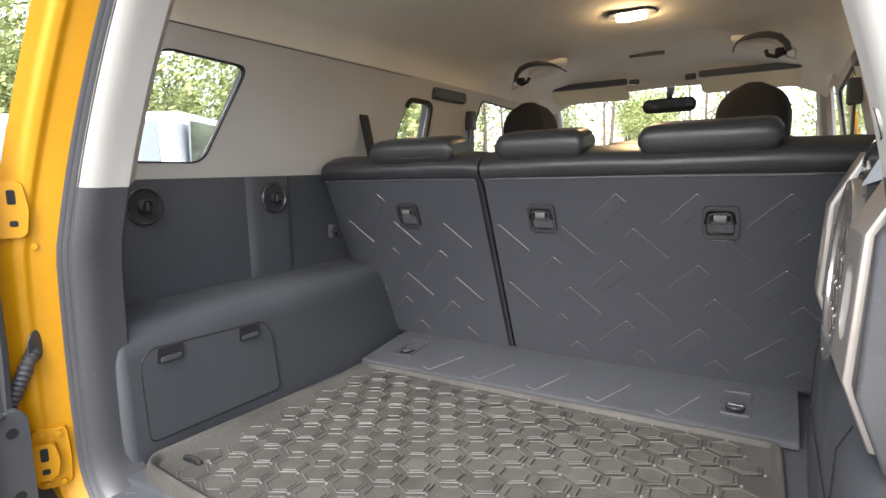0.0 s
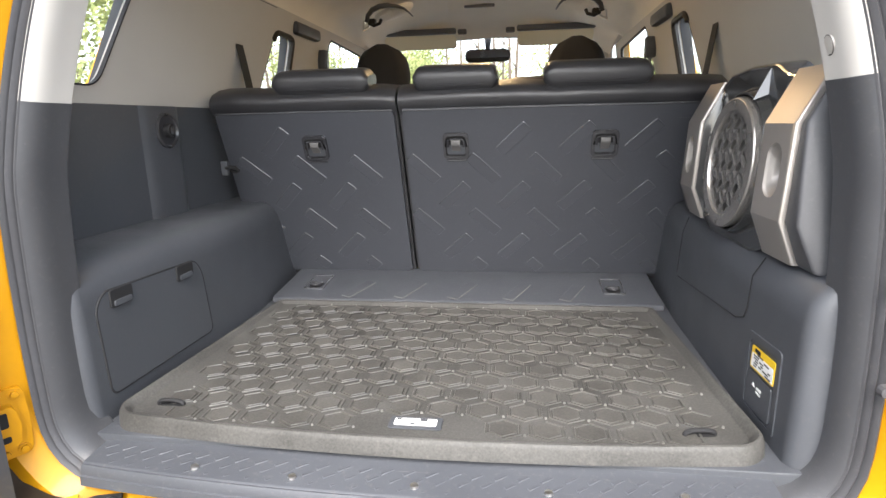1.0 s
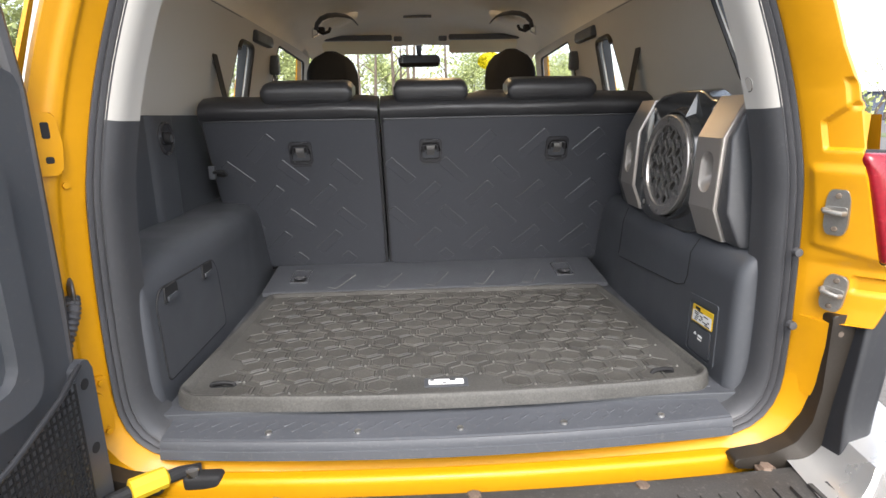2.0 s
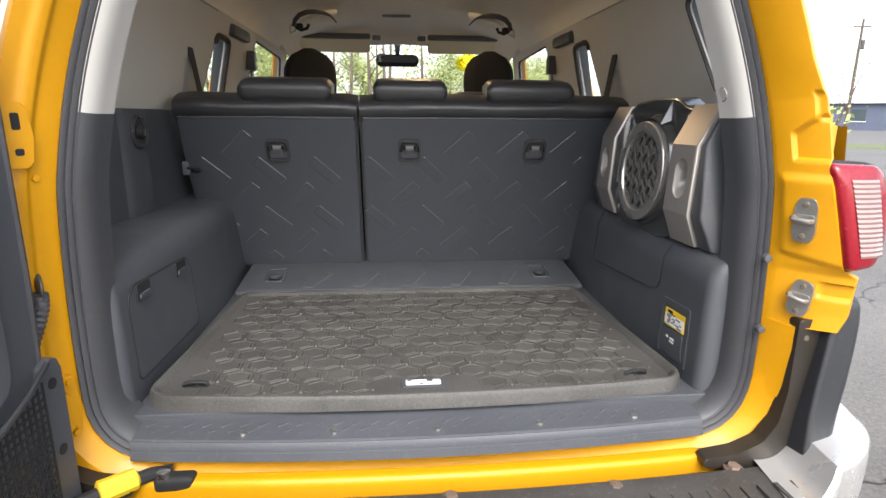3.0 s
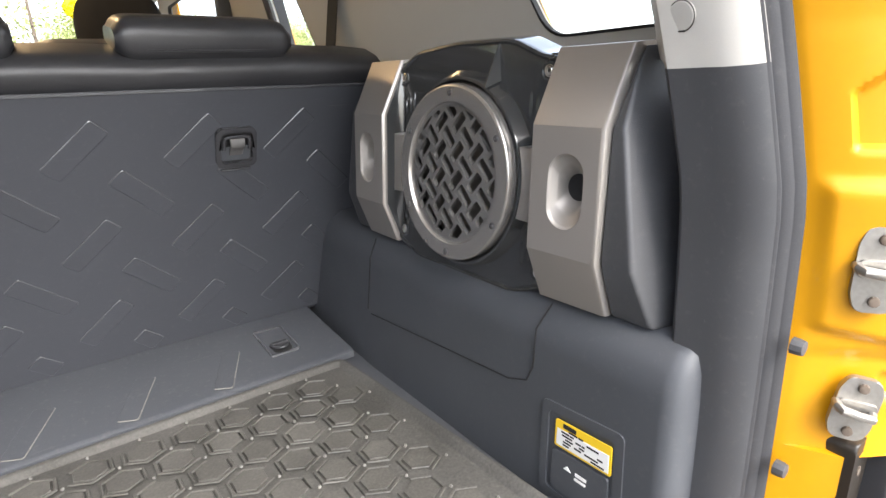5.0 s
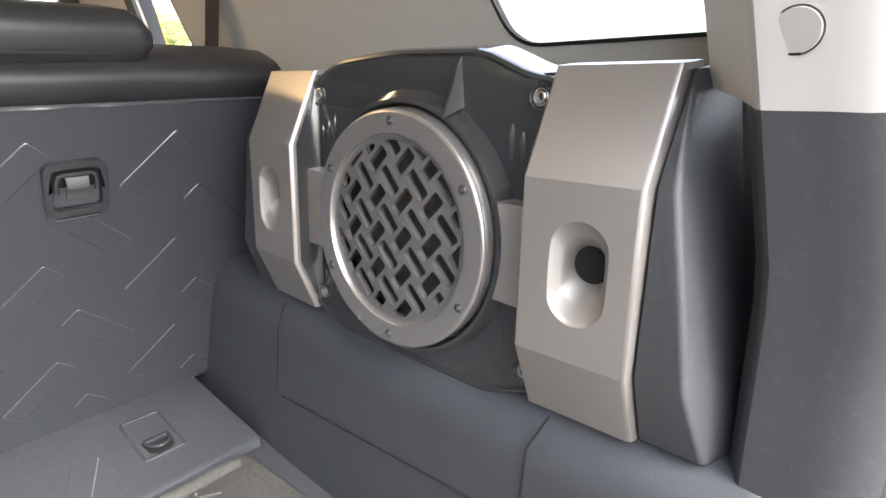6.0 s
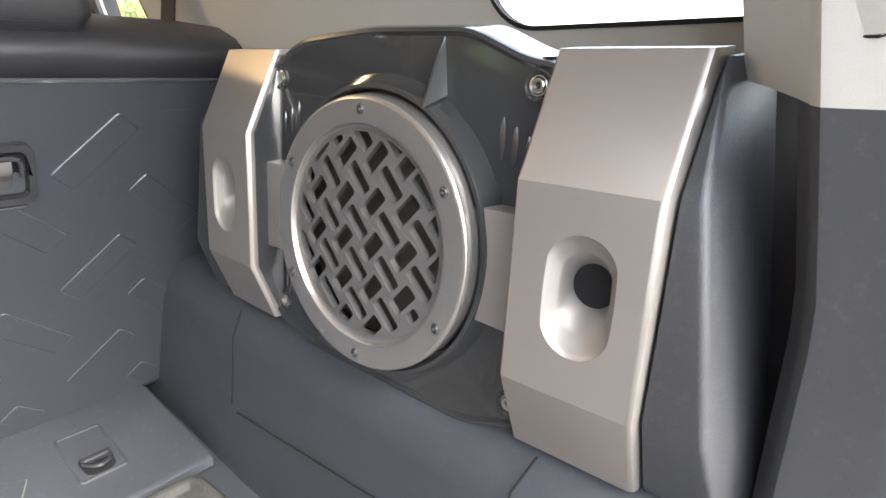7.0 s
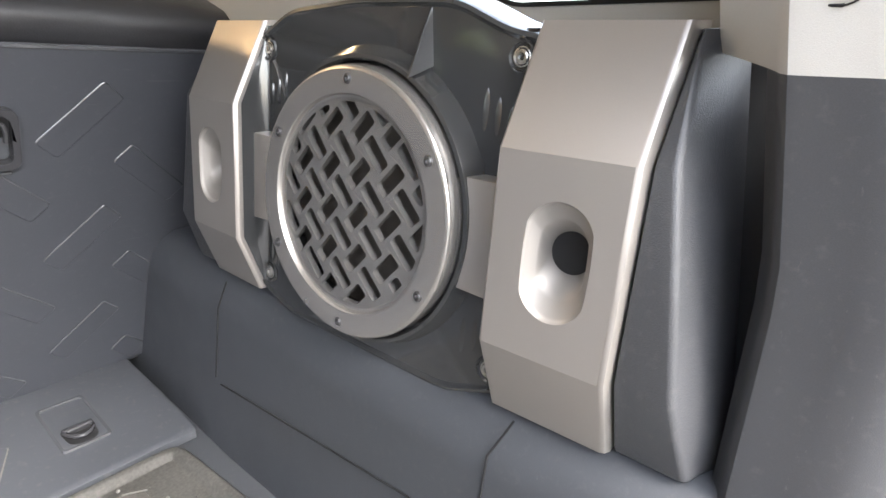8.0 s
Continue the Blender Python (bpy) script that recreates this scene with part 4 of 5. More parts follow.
def pillar(s):
    """One silver end post with its oval port; s gives the side."""
    ua, ub = s * 0.161, s * 0.261
    steps = ((0.155, 0.0115), (0.076, 0.0475), (-0.066, 0.0460), (-0.135, 0.0165))
    bm = bmesh.new()
    rows = []
    for v, w in steps:
        rows.append([bm.verts.new(sp(u, v, d)) for u, d in ((ua, -0.02), (ua, w - 0.0050), (ua + s * 0.0008, w - 0.0022), (ua + s * 0.0030, w), (ub - s * 0.0055, w - 0.002), (ub - s * 0.0018, w - 0.0038), (ub, w - 0.0080), (ub, -0.025))])
    for r, (a, b) in enumerate(zip(rows, rows[1:])):
        for i in range(7):
            if not (r == 1 and i == 3):
                bm.faces.new((a[i], a[i + 1], b[i + 1], b[i]))
    bm.faces.new(rows[0])
    bm.faces.new(rows[-1][::-1])
    post = part("post", bm, SILVER, sub, "satin silver faceted end post")
    rows = [[sp(u, v, d) for u, d in ((s * 0.150, 0.0105), (s * 0.1545, 0.0125), (s * 0.1585, max(0.010, w * 0.55)), (s * 0.1600, w - 0.0075), (s * 0.1618, w - 0.0085), (s * 0.1618, 0.0))] for v, w in ((0.150, 0.014), (0.076, 0.0475), (-0.066, 0.0460), (-0.128, 0.019))]
    part("flank", loft(rows), DARKSILVER, sub, "dark glossy flank beside the post")
    # middle facet with an oval hole
    u0, u1 = ua + s * 0.0030, ub - s * 0.0055
    uc, vc = s * 0.2140, 0.006

    def face_w(u, v):
        return 0.0460 + 0.0015 * (v + 0.066) / 0.142 - 0.002 * (u - u0) / (u1 - u0)

    def stadium(a, b, n=64):
        """An upright oval with straight flanks: half width a, half height b."""
        out = []
        for k in range(n):
            c, q = math.cos(2 * math.pi * k / n), math.sin(2 * math.pi * k / n)
            out.append((uc + a * c, vc + a * q + (b - a) * max(-1.0, min(1.0, 4 * q))))
        return out
    rim = stadium(0.0245, 0.0415)
    part("face", sheet([(u0, -0.066), (u1, -0.066), (u1, 0.076), (u0, 0.076)], [rim], lambda u, v, w: sp(u, v, face_w(u, v) - w), 0.003), SILVER, post)
    rings = [[sp(u, v, face_w(u, v) - d) for u, v in stadium(a, b)] for a, b, d in ((0.0245, 0.0415, 0.0002), (0.0239, 0.0409, 0.0008), (0.0231, 0.0401, 0.0022), (0.0222, 0.0388, 0.0042), (0.0182, 0.0290, 0.0085), (0.0174, 0.0268, 0.0105), (0.0168, 0.0240, 0.0130), (0.0160, 0.0195, 0.0180), (0.0154, 0.0165, 0.0225), (0.0152, 0.0153, 0.0250))]
    part("port", loft(rings, caps=False), PORTSILVER, post, "flared oval bass port")
    rings = [[sp(u, v, face_w(u, v) - d) for u, v in stadium(a, a + 0.0001)] for a, d in ((0.0152, 0.0249), (0.0149, 0.0260), (0.0149, 0.095))]
    part("port_tube", loft(rings), DARK, post, "black bass port tube")
    # dark outer cheek: a wedge that widens downwards, its outer face falling back to the wall
    prof = ((0.150, -0.004, 0.266), (0.142, 0.002, 0.267), (0.076, 0.0375, 0.278), (-0.066, 0.0360, 0.302), (-0.130, 0.0090, 0.313), (-0.136, 0.0040, 0.313))
    rows = [[sp(s * u, v, w) for u, w in ((0.2615, -0.05), (0.2615, wf - 0.008), (0.2625, wf - 0.003), (0.2640, wf), (max(c - 0.005, 0.2650), wf + 0.0006), (max(c - 0.0015, 0.2655), wf - 0.0008), (c + 0.001, wf - 0.004), (c + 0.005, wf - 0.016), (c + 0.012, min(-0.005, wf - 0.030)), (c + 0.014, -0.05))] for v, wf, c in prof]
    part("cheek", loft(rows), GRAINED, sub, "dark grained plastic outer cheek")


pillar(-1)
pillar(1)

# ---- details of the side trims ----
def side_place(side, x0=0.548):
    def place(u, v, w):
        return (side * (x0 - 0.003 + (v - 0.90) * 0.023 - w), u, v)
    return place


lp = side_place(-1)
cover = [(0.056, 0.862), (0.385, 0.858), (0.372, 1.000), (0.352, 1.033), (0.075, 1.045), (0.052, 1.02)]
cover = round_poly(cover, 0.018, 5)
cov = tagged(part("storage_cover", prism(cover, -0.004, 0.0022, lp, 0.0018), PLASTIC), "dark plastic storage cover in the side trim", "storage cover")
part("gap", tube([lp(u, v, 0.0006) for u, v in cover + cover[:1]], 0.0021, 6), DARK, cov)
for u, v in ((0.112, 1.028), (0.305, 1.020)):
    tab = part("tab", prism(round_poly([(u - 0.028, v - 0.016), (u + 0.028, v - 0.016), (u + 0.030, v + 0.015), (u - 0.026, v + 0.016)], 0.005), 0.001, 0.006, lp, 0.0015), DARK, cov, "black finger tab")
    part("tab_grip", prism(rrect(0.044, 0.010, 0.003, 3, u + 0.001, v - 0.009), 0.005, 0.009, lp, 0.001), PLASTIC, tab)

strip = [[(-(0.712 - d), y, z) for y, d in ((0.462, 0.0), (0.472, 0.005), (0.482, 0.008), (0.500, 0.010), (0.590, 0.010), (0.604, 0.006), (0.612, 0.0))] for z in (1.09, 1.12, 1.25, 1.3705)]
tagged(part("pillar_cover", loft(strip, closed=False), PLASTIC), "dark plastic pillar cover on the side trim", "pillar cover")
for y, w0 in ((0.187, 0.0), (0.545, 0.010)):
    ob = thing("hook_socket", (-0.712 + w0, y, 1.312), "round black plastic socket in the side trim", "socket", "sockets")
    rr = [[(w, r * math.cos(2 * math.pi * k / 28), r * math.sin(2 * math.pi * k / 28)) for k in range(28)] for r, w in ((0.043, -0.002), (0.043, 0.004), (0.039, 0.007), (0.035, 0.002), (0.030, 0.0012), (0.002, 0.0011))]
    part("cup", loft(rr), GLOSS, ob)
    rr = [[(w, r * math.cos(2 * math.pi * k / 20), r * math.sin(2 * math.pi * k / 20)) for k in range(20)] for r, w in ((0.017, 0.002), (0.016, 0.014), (0.013, 0.017), (0.010, 0.012), (0.002, 0.012))]
    knob = part("knob", loft(rr), DARK, ob)
    part("key", box(0.012, 0.018, -0.003, 0.003, -0.009, 0.009, 0.001), PLASTIC, knob)

ob = thing("seat_hook", (-0.652, 0.715, 1.205), "small black metal seat-lock hook", "hook")
part("loop", tube([(0, 0, 0), (0.018, -0.012, 0.004), (0.036, -0.012, 0.002), (0.04, -0.004, -0.006), (0.03, 0.0, -0.010), (0.01, 0.01, -0.008)], 0.005, 8), DARK, ob)
part("plate", box(-0.012, 0.008, -0.006, 0.012, -0.02, 0.02, 0.004), PLASTIC, ob)

rp = side_place(1)
pan = tagged(part("jack_cover", sheet(round_poly([(0.062, 0.838), (0.188, 0.836), (0.186, 0.968), (0.066, 0.975)], 0.010), [round_poly([(0.074, 0.845), (0.176, 0.843), (0.175, 0.956), (0.078, 0.962)], 0.008)], lambda u, v, w: rp(u, v, 0.0025 - w), 0.004), PLASTIC), "plastic framed hatch in the side trim", "hatch")
part("door", prism(round_poly([(0.079, 0.850), (0.167, 0.849), (0.166, 0.906), (0.082, 0.910)], 0.006), -0.002, 0.0035, rp, 0.0015), PLASTIC, pan)
part("door_print", prism(rrect(0.017, 0.0045, 0.001, 2, 0.119, 0.889), 0.004, 0.0046, rp), WHITE, pan)
part("door_print", prism(rrect(0.017, 0.0035, 0.001, 2, 0.120, 0.882), 0.004, 0.0046, rp), WHITE, pan)
part("door_print", prism([(0.134, 0.887), (0.146, 0.887), (0.140, 0.893)], 0.004, 0.0046, rp), WHITE, pan)
stk = tagged(part("warning_sticker", prism(round_poly([(0.0785, 0.915), (0.163, 0.9125), (0.162, 0.950), (0.0795, 0.9535)], 0.003), 0.002, 0.0032, rp), LABELY), "yellow and white warning sticker with tiny print", "sticker")
part("print_field", prism([(0.082, 0.9175), (0.160, 0.9155), (0.159, 0.9385), (0.0825, 0.9415)], 0.0032, 0.0036, rp), WHITE, stk)
rng = random.Random(4)
for k in range(26):
    u, v = rng.uniform(0.090, 0.150), 0.9195 + 0.0042 * (k % 6)
    part("print_bar", prism(rrect(rng.uniform(0.004, 0.014), 0.0024, 0.0004, 1, u, v), 0.0036, 0.0039, rp), DARK, stk, smooth=False)
part("print_block", prism(rrect(0.020, 0.006, 0.001, 2, 0.140, 0.9455), 0.0032, 0.0037, rp), DARK, stk)
# seams of the wheel-arch cover
for pts in ([(0.600, 1.087, -0.006), (0.612, 1.05, 0.0010), (0.622, 0.99, 0.0012), (0.630, 0.945, 0.0012)], [(0.188, 1.090, -0.010), (0.203, 1.055, 0.0008), (0.206, 1.00, 0.0012), (0.216, 0.978, 0.0012), (0.25, 0.966, 0.0012), (0.40, 0.955, 0.0010), (0.62, 0.938, 0.0006)]):
    tagged(part("seam", tube([rp(*p) for p in pts], 0.0010, 6), DARK), "thin seam line in the plastic trim", "seam", kind="structure")
# coat cap on the right upper pillar

CAP_T, CAP_Z = Vector((0.105, 0.994, 0.0)), Vector((-0.266, 0.0, 0.964))
CAP_N = CAP_T.cross(CAP_Z).normalized()
CAP_N = CAP_N if CAP_N.x < 0 else -CAP_N
CAP_O = Vector((open_x(1.400, -0.0022, 1), 0.0420, 1.400))
cap = tagged(part("trim_cap", loft([[CAP_O + CAP_N * d + CAP_T * r * math.cos(2 * math.pi * k / 40) + CAP_Z * r * math.sin(2 * math.pi * k / 40) for k in range(40)] for r, d in ((0.0122, -0.004), (0.0122, 0.0006), (0.0115, 0.0012), (0.001, 0.0014))]), BEIGE), "round pale beige plastic cap in the pillar trim", "trim cap")
part("groove", tube([CAP_O + CAP_N * 0.0004 + CAP_T * 0.0127 * math.cos(2 * math.pi * k / 40) + CAP_Z * 0.0127 * math.sin(2 * math.pi * k / 40) for k in range(41)], 0.0005, 5), MUDDY, cap)
part("notch", tube([CAP_O + CAP_N * 0.0008 + CAP_T * d - CAP_Z * 0.0120 for d in (-0.003, 0.003)], 0.0009, 5), DARK, cap)

# ---- belts, handles, visors, mirror, lamp ----
for s in (-1, 1):
    x = s * (wall_x(1.5) - 0.004)
    b = thing("seat_belt", (x, 0.93, 1.39), "grey seat belt hanging from a slot in the side trim", "seat belt", "rear seat belts")
    rings = []
    for z, y, o in ((0.0, 0.012, 0.022), (0.05, 0.006, 0.016), (0.12, -0.004, 0.010), (0.182, -0.014, 0.004)):
        rings.append([(-s * (o + t), y + w, z) for w, t in ((-0.022, 0.0), (0.022, 0.0), (0.022, 0.0025), (-0.022, 0.0025))])
    part("webbing", loft(rings), BELT, b)
    part("slot", tube([(s * 0.002, -0.040, 0.176), (-s * 0.002, 0.012, 0.184), (s * 0.004, 0.066, 0.204)], 0.005, 8), DARK, b)
    h = thing("overhead_pocket", (s * 0.385, 1.78, 1.812), "beige domed cover on the headliner", "overhead cover", "overhead covers")
    rings = []
    for q, dz in ((1.0, 0.012), (0.98, -0.004), (0.92, -0.014), (0.75, -0.022), (0.4, -0.027), (0.02, -0.028)):
        rings.append([(0.085 * q * math.cos(2 * math.pi * k / 28), 0.075 * q * math.sin(2 * math.pi * k / 28), dz * 0.7 - 0.3 * abs(s * 0.085 * q * math.cos(2 * math.pi * k / 28) + 0.085)) for k in range(28)])
    part("cover", loft(rings), CLOTH, h)
    g = thing("grab_handle", (s * 0.385, 1.70, 1.778), "dark curved grab handle with a steel buckle", "grab handle", "grab handles")
    pts = ((0.095, -0.03, -0.045), (0.086, -0.04, -0.022), (0.066, -0.045, -0.002), (0.035, -0.045, 0.010), (0.0, -0.04, 0.014), (-0.035, -0.02, 0.013), (-0.058, 0.01, 0.008), (-0.070, 0.05, 0.0), (-0.078, 0.10, -0.008))
    part("grip", tube([(s * x, y, z) for x, y, z in pts], [0.009, 0.010, 0.011, 0.011, 0.010, 0.008, 0.005, 0.004, 0.003], 8), PLASTIC, g)
    part("buckle_frame", sheet(rrect(0.040, 0.052, 0.006, 4), [rrect(0.026, 0.030, 0.004, 4)], lambda u, v, w: (s * (0.100 + u * 0.8), -0.02 + v * 0.3 + w, -0.052 + v * 0.8 - 0.4 * u), 0.008), CHROME, g)
    part("buckle_block", box(*sorted((s * 0.055, s * 0.082)), -0.045, -0.015, -0.060, -0.034, 0.006), DARK, g)
    part("hook", tube([(s * 0.085, -0.03, -0.050), (s * 0.06, -0.05, -0.064), (s * 0.035, -0.05, -0.056), (s * 0.03, -0.04, -0.040)], 0.007, 8), DARK, g)
    v = thing("sun_visor", (0.335 if s > 0 else -0.365, 2.28, 1.758), "beige sun visor folded up, dark upper edge", "sun visor", "sun visors")
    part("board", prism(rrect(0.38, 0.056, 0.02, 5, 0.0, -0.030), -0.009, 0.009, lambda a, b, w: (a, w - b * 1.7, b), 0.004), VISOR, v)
    part("edge", box(-0.195, 0.195, -0.03, 0.006, 0.0, 0.028, 0.008), SHELF, v)
    part("clip", box(*sorted((-s * 0.205, -s * 0.25)), -0.03, 0.0, -0.005, 0.02, 0.006), SHELF, v)
    c = thing("belt_cover", (s * 0.655, 1.44, 1.665), "grey plastic pillar grip by the door", "pillar grip", "pillar grips")
    part("cover", box(-0.02, 0.02, -0.14, 0.10, -0.022, 0.022, 0.012), SHELF, c)
    p = thing("belt_anchor", (s * 0.655, 1.60, 1.58), "grey front seat belt with a height adjuster", "seat belt", "front seat belts")
    part("guide", box(-0.02, 0.02, -0.02, 0.02, -0.04, 0.04, 0.008), PLASTIC, p)
    part("webbing", box(-0.004, 0.004, -0.02, 0.02, -0.25, -0.03, 0.001), SHELF, p)
m = thing("rear_view_mirror", (-0.022, 2.54, 1.702), "black rear view mirror on a stalk", "mirror")
part("stalk", tube([(0, 0.03, 0.09), (0, 0.0, 0.03), (0, -0.02, 0.0)], [0.022, 0.016, 0.012], 10), DARK, m)
part("housing", prism(rrect(0.25, 0.068, 0.028, 6), 0.0, 0.03, lambda u, v, w: (u, -0.035 + w, v - 0.03), 0.008), DARK, m)
part("glass", prism(rrect(0.232, 0.054, 0.024, 6), -0.0015, 0.002, lambda u, v, w: (u, -0.036 + w - v * 0.22, v - 0.03)), MIRROR, m)
l = thing("dome_lamp", (0.045, 1.39, 1.864), "lit warm dome lamp in the headliner", "dome lamp")
part("bezel", prism(rrect(0.15, 0.075, 0.03, 6), -0.012, 0.004, lambda u, v, w: (u, v, w), 0.004), SHELF, l)
part("lens", prism(rrect(0.09, 0.045, 0.02, 6), -0.026, -0.011, lambda u, v, w: (u, v, w), 0.003), glow("lamp_lens", (1.0, 0.68, 0.35), 32.0), l)
t = thing("overhead_vent", (-0.03, 2.0, 1.838), "slim grey overhead slot in the headliner", "overhead slot")
part("slot", box(-0.07, 0.07, -0.01, 0.01, -0.008, 0.006, 0.003), SHELF, t)
tagged(part("windscreen_tag", prism(circle(0.066, 24), 0, 0.002, lambda u, v, w: (0.400 + u * 1.1, 2.535 - v * 0.66 + w, 1.668 + v * 0.70)), YELLOWFILM), "round yellow paint mark on the windscreen", "sticker")

# ---- strikers, bump stops on the rear jamb ----
def striker(at, tall, tilt):
    ob = thing("door_striker", at, "zinc steel door striker bolted to the yellow jamb", "striker", "door strikers")
    ob.rotation_euler = (0, radians(tilt), radians(-58))
    ob.scale = (0.86, 1.0, 0.88)
    part("plate", prism(round_poly([(-0.014, -tall / 2), (0.014, -tall / 2), (0.020, -tall * 0.3), (0.020, tall * 0.3), (0.014, tall / 2), (-0.014, tall / 2), (-0.020, tall * 0.3), (-0.020, -tall * 0.3)], 0.006), 0.004, -0.003, lambda u, v, w: (u, w, v), 0.001), ZINC, ob)
    part("loop", tube([(-0.018, 0, 0.004), (-0.019, -0.010, 0.004), (-0.015, -0.015, 0.003), (0.0, -0.016, 0.001), (0.012, -0.014, 0.0), (0.015, -0.004, 0.0)], 0.0048, 10), ZINC, ob)
    part("saddle", prism(rrect(0.036, 0.018, 0.005, 4, 0.0, 0.002), -0.002, -0.006, lambda u, v, w: (u, w, v), 0.001), ZINC, ob)
    for z in (tall * 0.36, -tall * 0.36):
        part("bolt", tube([(0, -0.002, z), (0, -0.006, z), (0, -0.007, z)], [0.0055, 0.005, 0.003], 10), BARK, ob)


striker((0.627, -0.105, 1.193), 0.085, 0)
striker((0.641, -0.105, 1.056), 0.072, 8)
for x, z in ((0.597, 1.118), (0.604, 0.985)):
    ob = thing("bump_stop", (x, -0.066, z), "small grey rubber bump stop on the jamb", "bump stop", "bump stops")
    part("knob", tube([(0, 0.004, 0), (0.0, -0.002, 0), (0.0, -0.006, 0), (0.0, -0.007, 0)], [0.008, 0.008, 0.007, 0.003], 10), SEALRUB, ob)


def hinge(z, tall):
    """A painted door hinge on the left corner: plate, four hex bolts, knuckle block with two slots."""
    def place(u, v, w):
        return (-0.609 - 0.50 * u + 0.866 * w, -0.080 - 0.866 * u - 0.50 * w, z + v)
    hg = part("hinge_plate", prism(round_poly([(-0.022, -tall / 2), (0.030, -tall / 2), (0.030, tall / 2), (-0.022, tall / 2), (-0.025, 0.0)], 0.010, 4), -0.012, 0.010, place, 0.002), YELLOW, body)
    part("knuckle_block", prism(round_poly([(-0.004, -tall * 0.30), (0.050, -tall * 0.30), (0.052, tall * 0.30), (-0.004, tall * 0.30), (-0.010, 0.0)], 0.008, 4), 0.008, 0.026, place, 0.003), YELLOW, hg)
    part("pin", tube([place(0.044, -tall * 0.40, 0.022), place(0.044, tall * 0.40, 0.022)], 0.010, 12), YELLOW, hg)
    for v, hh in ((tall * 0.13, 0.024), (-tall * 0.15, 0.010)):
        part("slot", prism(rrect(0.012, hh, 0.003, 3, 0.012, v), 0.0255, 0.0266, place), DARK, hg)
    for v in (-tall * 0.41, tall * 0.41):
        for u in (-0.010, 0.014):
            part("bolt_washer", prism(circle(0.0085, 18, u, v), 0.009, 0.0115, place, 0.0006), YELLOW, hg)
            part("bolt", prism(circle(0.0058, 6, u, v), 0.0110, 0.0165, place, 0.0008), YELLOW, hg)


hinge(1.327, 0.155)
hinge(0.885, 0.110)
boot = thing("wiring_boot", (-0.610, -0.086, 1.092), "grey corrugated rubber wiring boot between body and door", "wiring boot")
part("grommet", loft([[(q * math.cos(2 * math.pi * k / 24) * 0.5 + d * 0.866, -q * math.cos(2 * math.pi * k / 24) * 0.866 - d * 0.5, q * 1.25 * math.sin(2 * math.pi * k / 24)) for k in range(24)] for q, d in ((0.021, -0.006), (0.021, 0.008), (0.018, 0.012), (0.012, 0.014), (0.002, 0.0145))]), SEALRUB, boot)
path = smooth_path([(0.004, -0.006, -0.006), (0.012, -0.022, -0.026), (0.006, -0.036, -0.060), (-0.004, -0.050, -0.095), (-0.016, -0.066, -0.118)], 9)
part("bellows", tube(path, [0.0125 if k % 2 else 0.0098 for k in range(len(path))], 14), SEALRUB, boot)

# ---- tail lamps ----
def tail_light(s):
    ob = thing("tail_light", (s * 0.640, -0.118, 1.102), "red rounded tail light with a clear ribbed middle", "tail light", "tail lights")
    out = round_poly([(0.040, 0.010), (0.020, 0.100), (-0.004, 0.188), (0.088, 0.184), (0.116, 0.152), (0.125, 0.108), (0.118, 0.046), (0.094, 0.016)], 0.014, 6)
    cx, cz = 0.066, 0.100

    def face(x, z, d):
        """The lens's outer skin: it bulges and wraps round the car's corner."""
        wrap = max(0.0, x - 0.045)
        return (s * x, -0.72 * d + 4.0 * wrap * wrap + 0.12 * (z - 0.09) - 0.004, z)
    def dome(grow, lift):
        rings = [[face(cx + (x - cx) * grow, cz + (z - cz) * grow, -0.045) for x, z in out]]
        for q, d in ((1.0, 0.012), (0.985, 0.022), (0.95, 0.029), (0.88, 0.0335), (0.7, 0.037), (0.4, 0.039), (0.02, 0.0395)):
            rings.append([face(cx + (x - cx) * q * grow, cz + (z - cz) * q * grow, d + lift) for x, z in out])
        return loft(rings)
    part("housing", dome(1.035, -0.012), DARK, ob)
    part("lens", dome(1.0, 0.0), REDLENS, ob)
    rows = []
    for k in range(97):
        z = 0.036 + 0.126 * k / 96
        rip = 0.0020 * (1 - abs((k % 6) - 3) / 3.0)
        rows.append([face(0.054 - 0.026 * k / 96 + 0.050 * j / 8, z, 0.0412 - 60 * ((z - 0.100) ** 2) * 0.009 - 2.0 * (0.040 + 0.050 * j / 8 - cx) ** 2 + rip) for j in range(9)])
    part("reverse_lens", loft(rows, closed=False), CLEARLENS, ob, "clear ribbed reversing and turn lens")


tail_light(1)
tail_light(-1)

# ---- bumper ----
bump = thing("rear_bumper", (0, -0.1, 0.45), "black plastic step bumper with silver end caps", "bumper")
rings = []
for k in range(25):
    x = -0.66 + 1.32 * k / 24
    bow = 0.035 * (1 - (x / 0.66) ** 2)
    rings.append([(x, y - bow, z) for y, z in ((0.02, 0.262), (-0.01, 0.275), (-0.02, 0.292), (-0.05, 0.296), (-0.16, 0.290), (-0.20, 0.275), (-0.215, 0.235), (-0.215, 0.0), (0.02, 0.0))])
step = part("step", loft(rings), STEPGREY, bump, "black grained plastic step")
for x0, x1 in ((-0.585, -0.345), (-0.285, -0.020), (0.075, 0.270), (0.360, 0.520)):
    xs = [x0 + (x1 - x0) * k / 8 for k in range(9)]
    front, back = [(x, -0.168 - 0.035 * (1 - (x / 0.66) ** 2)) for x in xs], [(x, -0.062 - 0.035 * (1 - (x / 0.66) ** 2)) for x in xs]
    part("step_pad", prism(round_poly(front + back[::-1], 0.006, 3), 0.284, 0.2985, lambda u, v, w: (u, v, w), 0.002), STEPGREY, step)
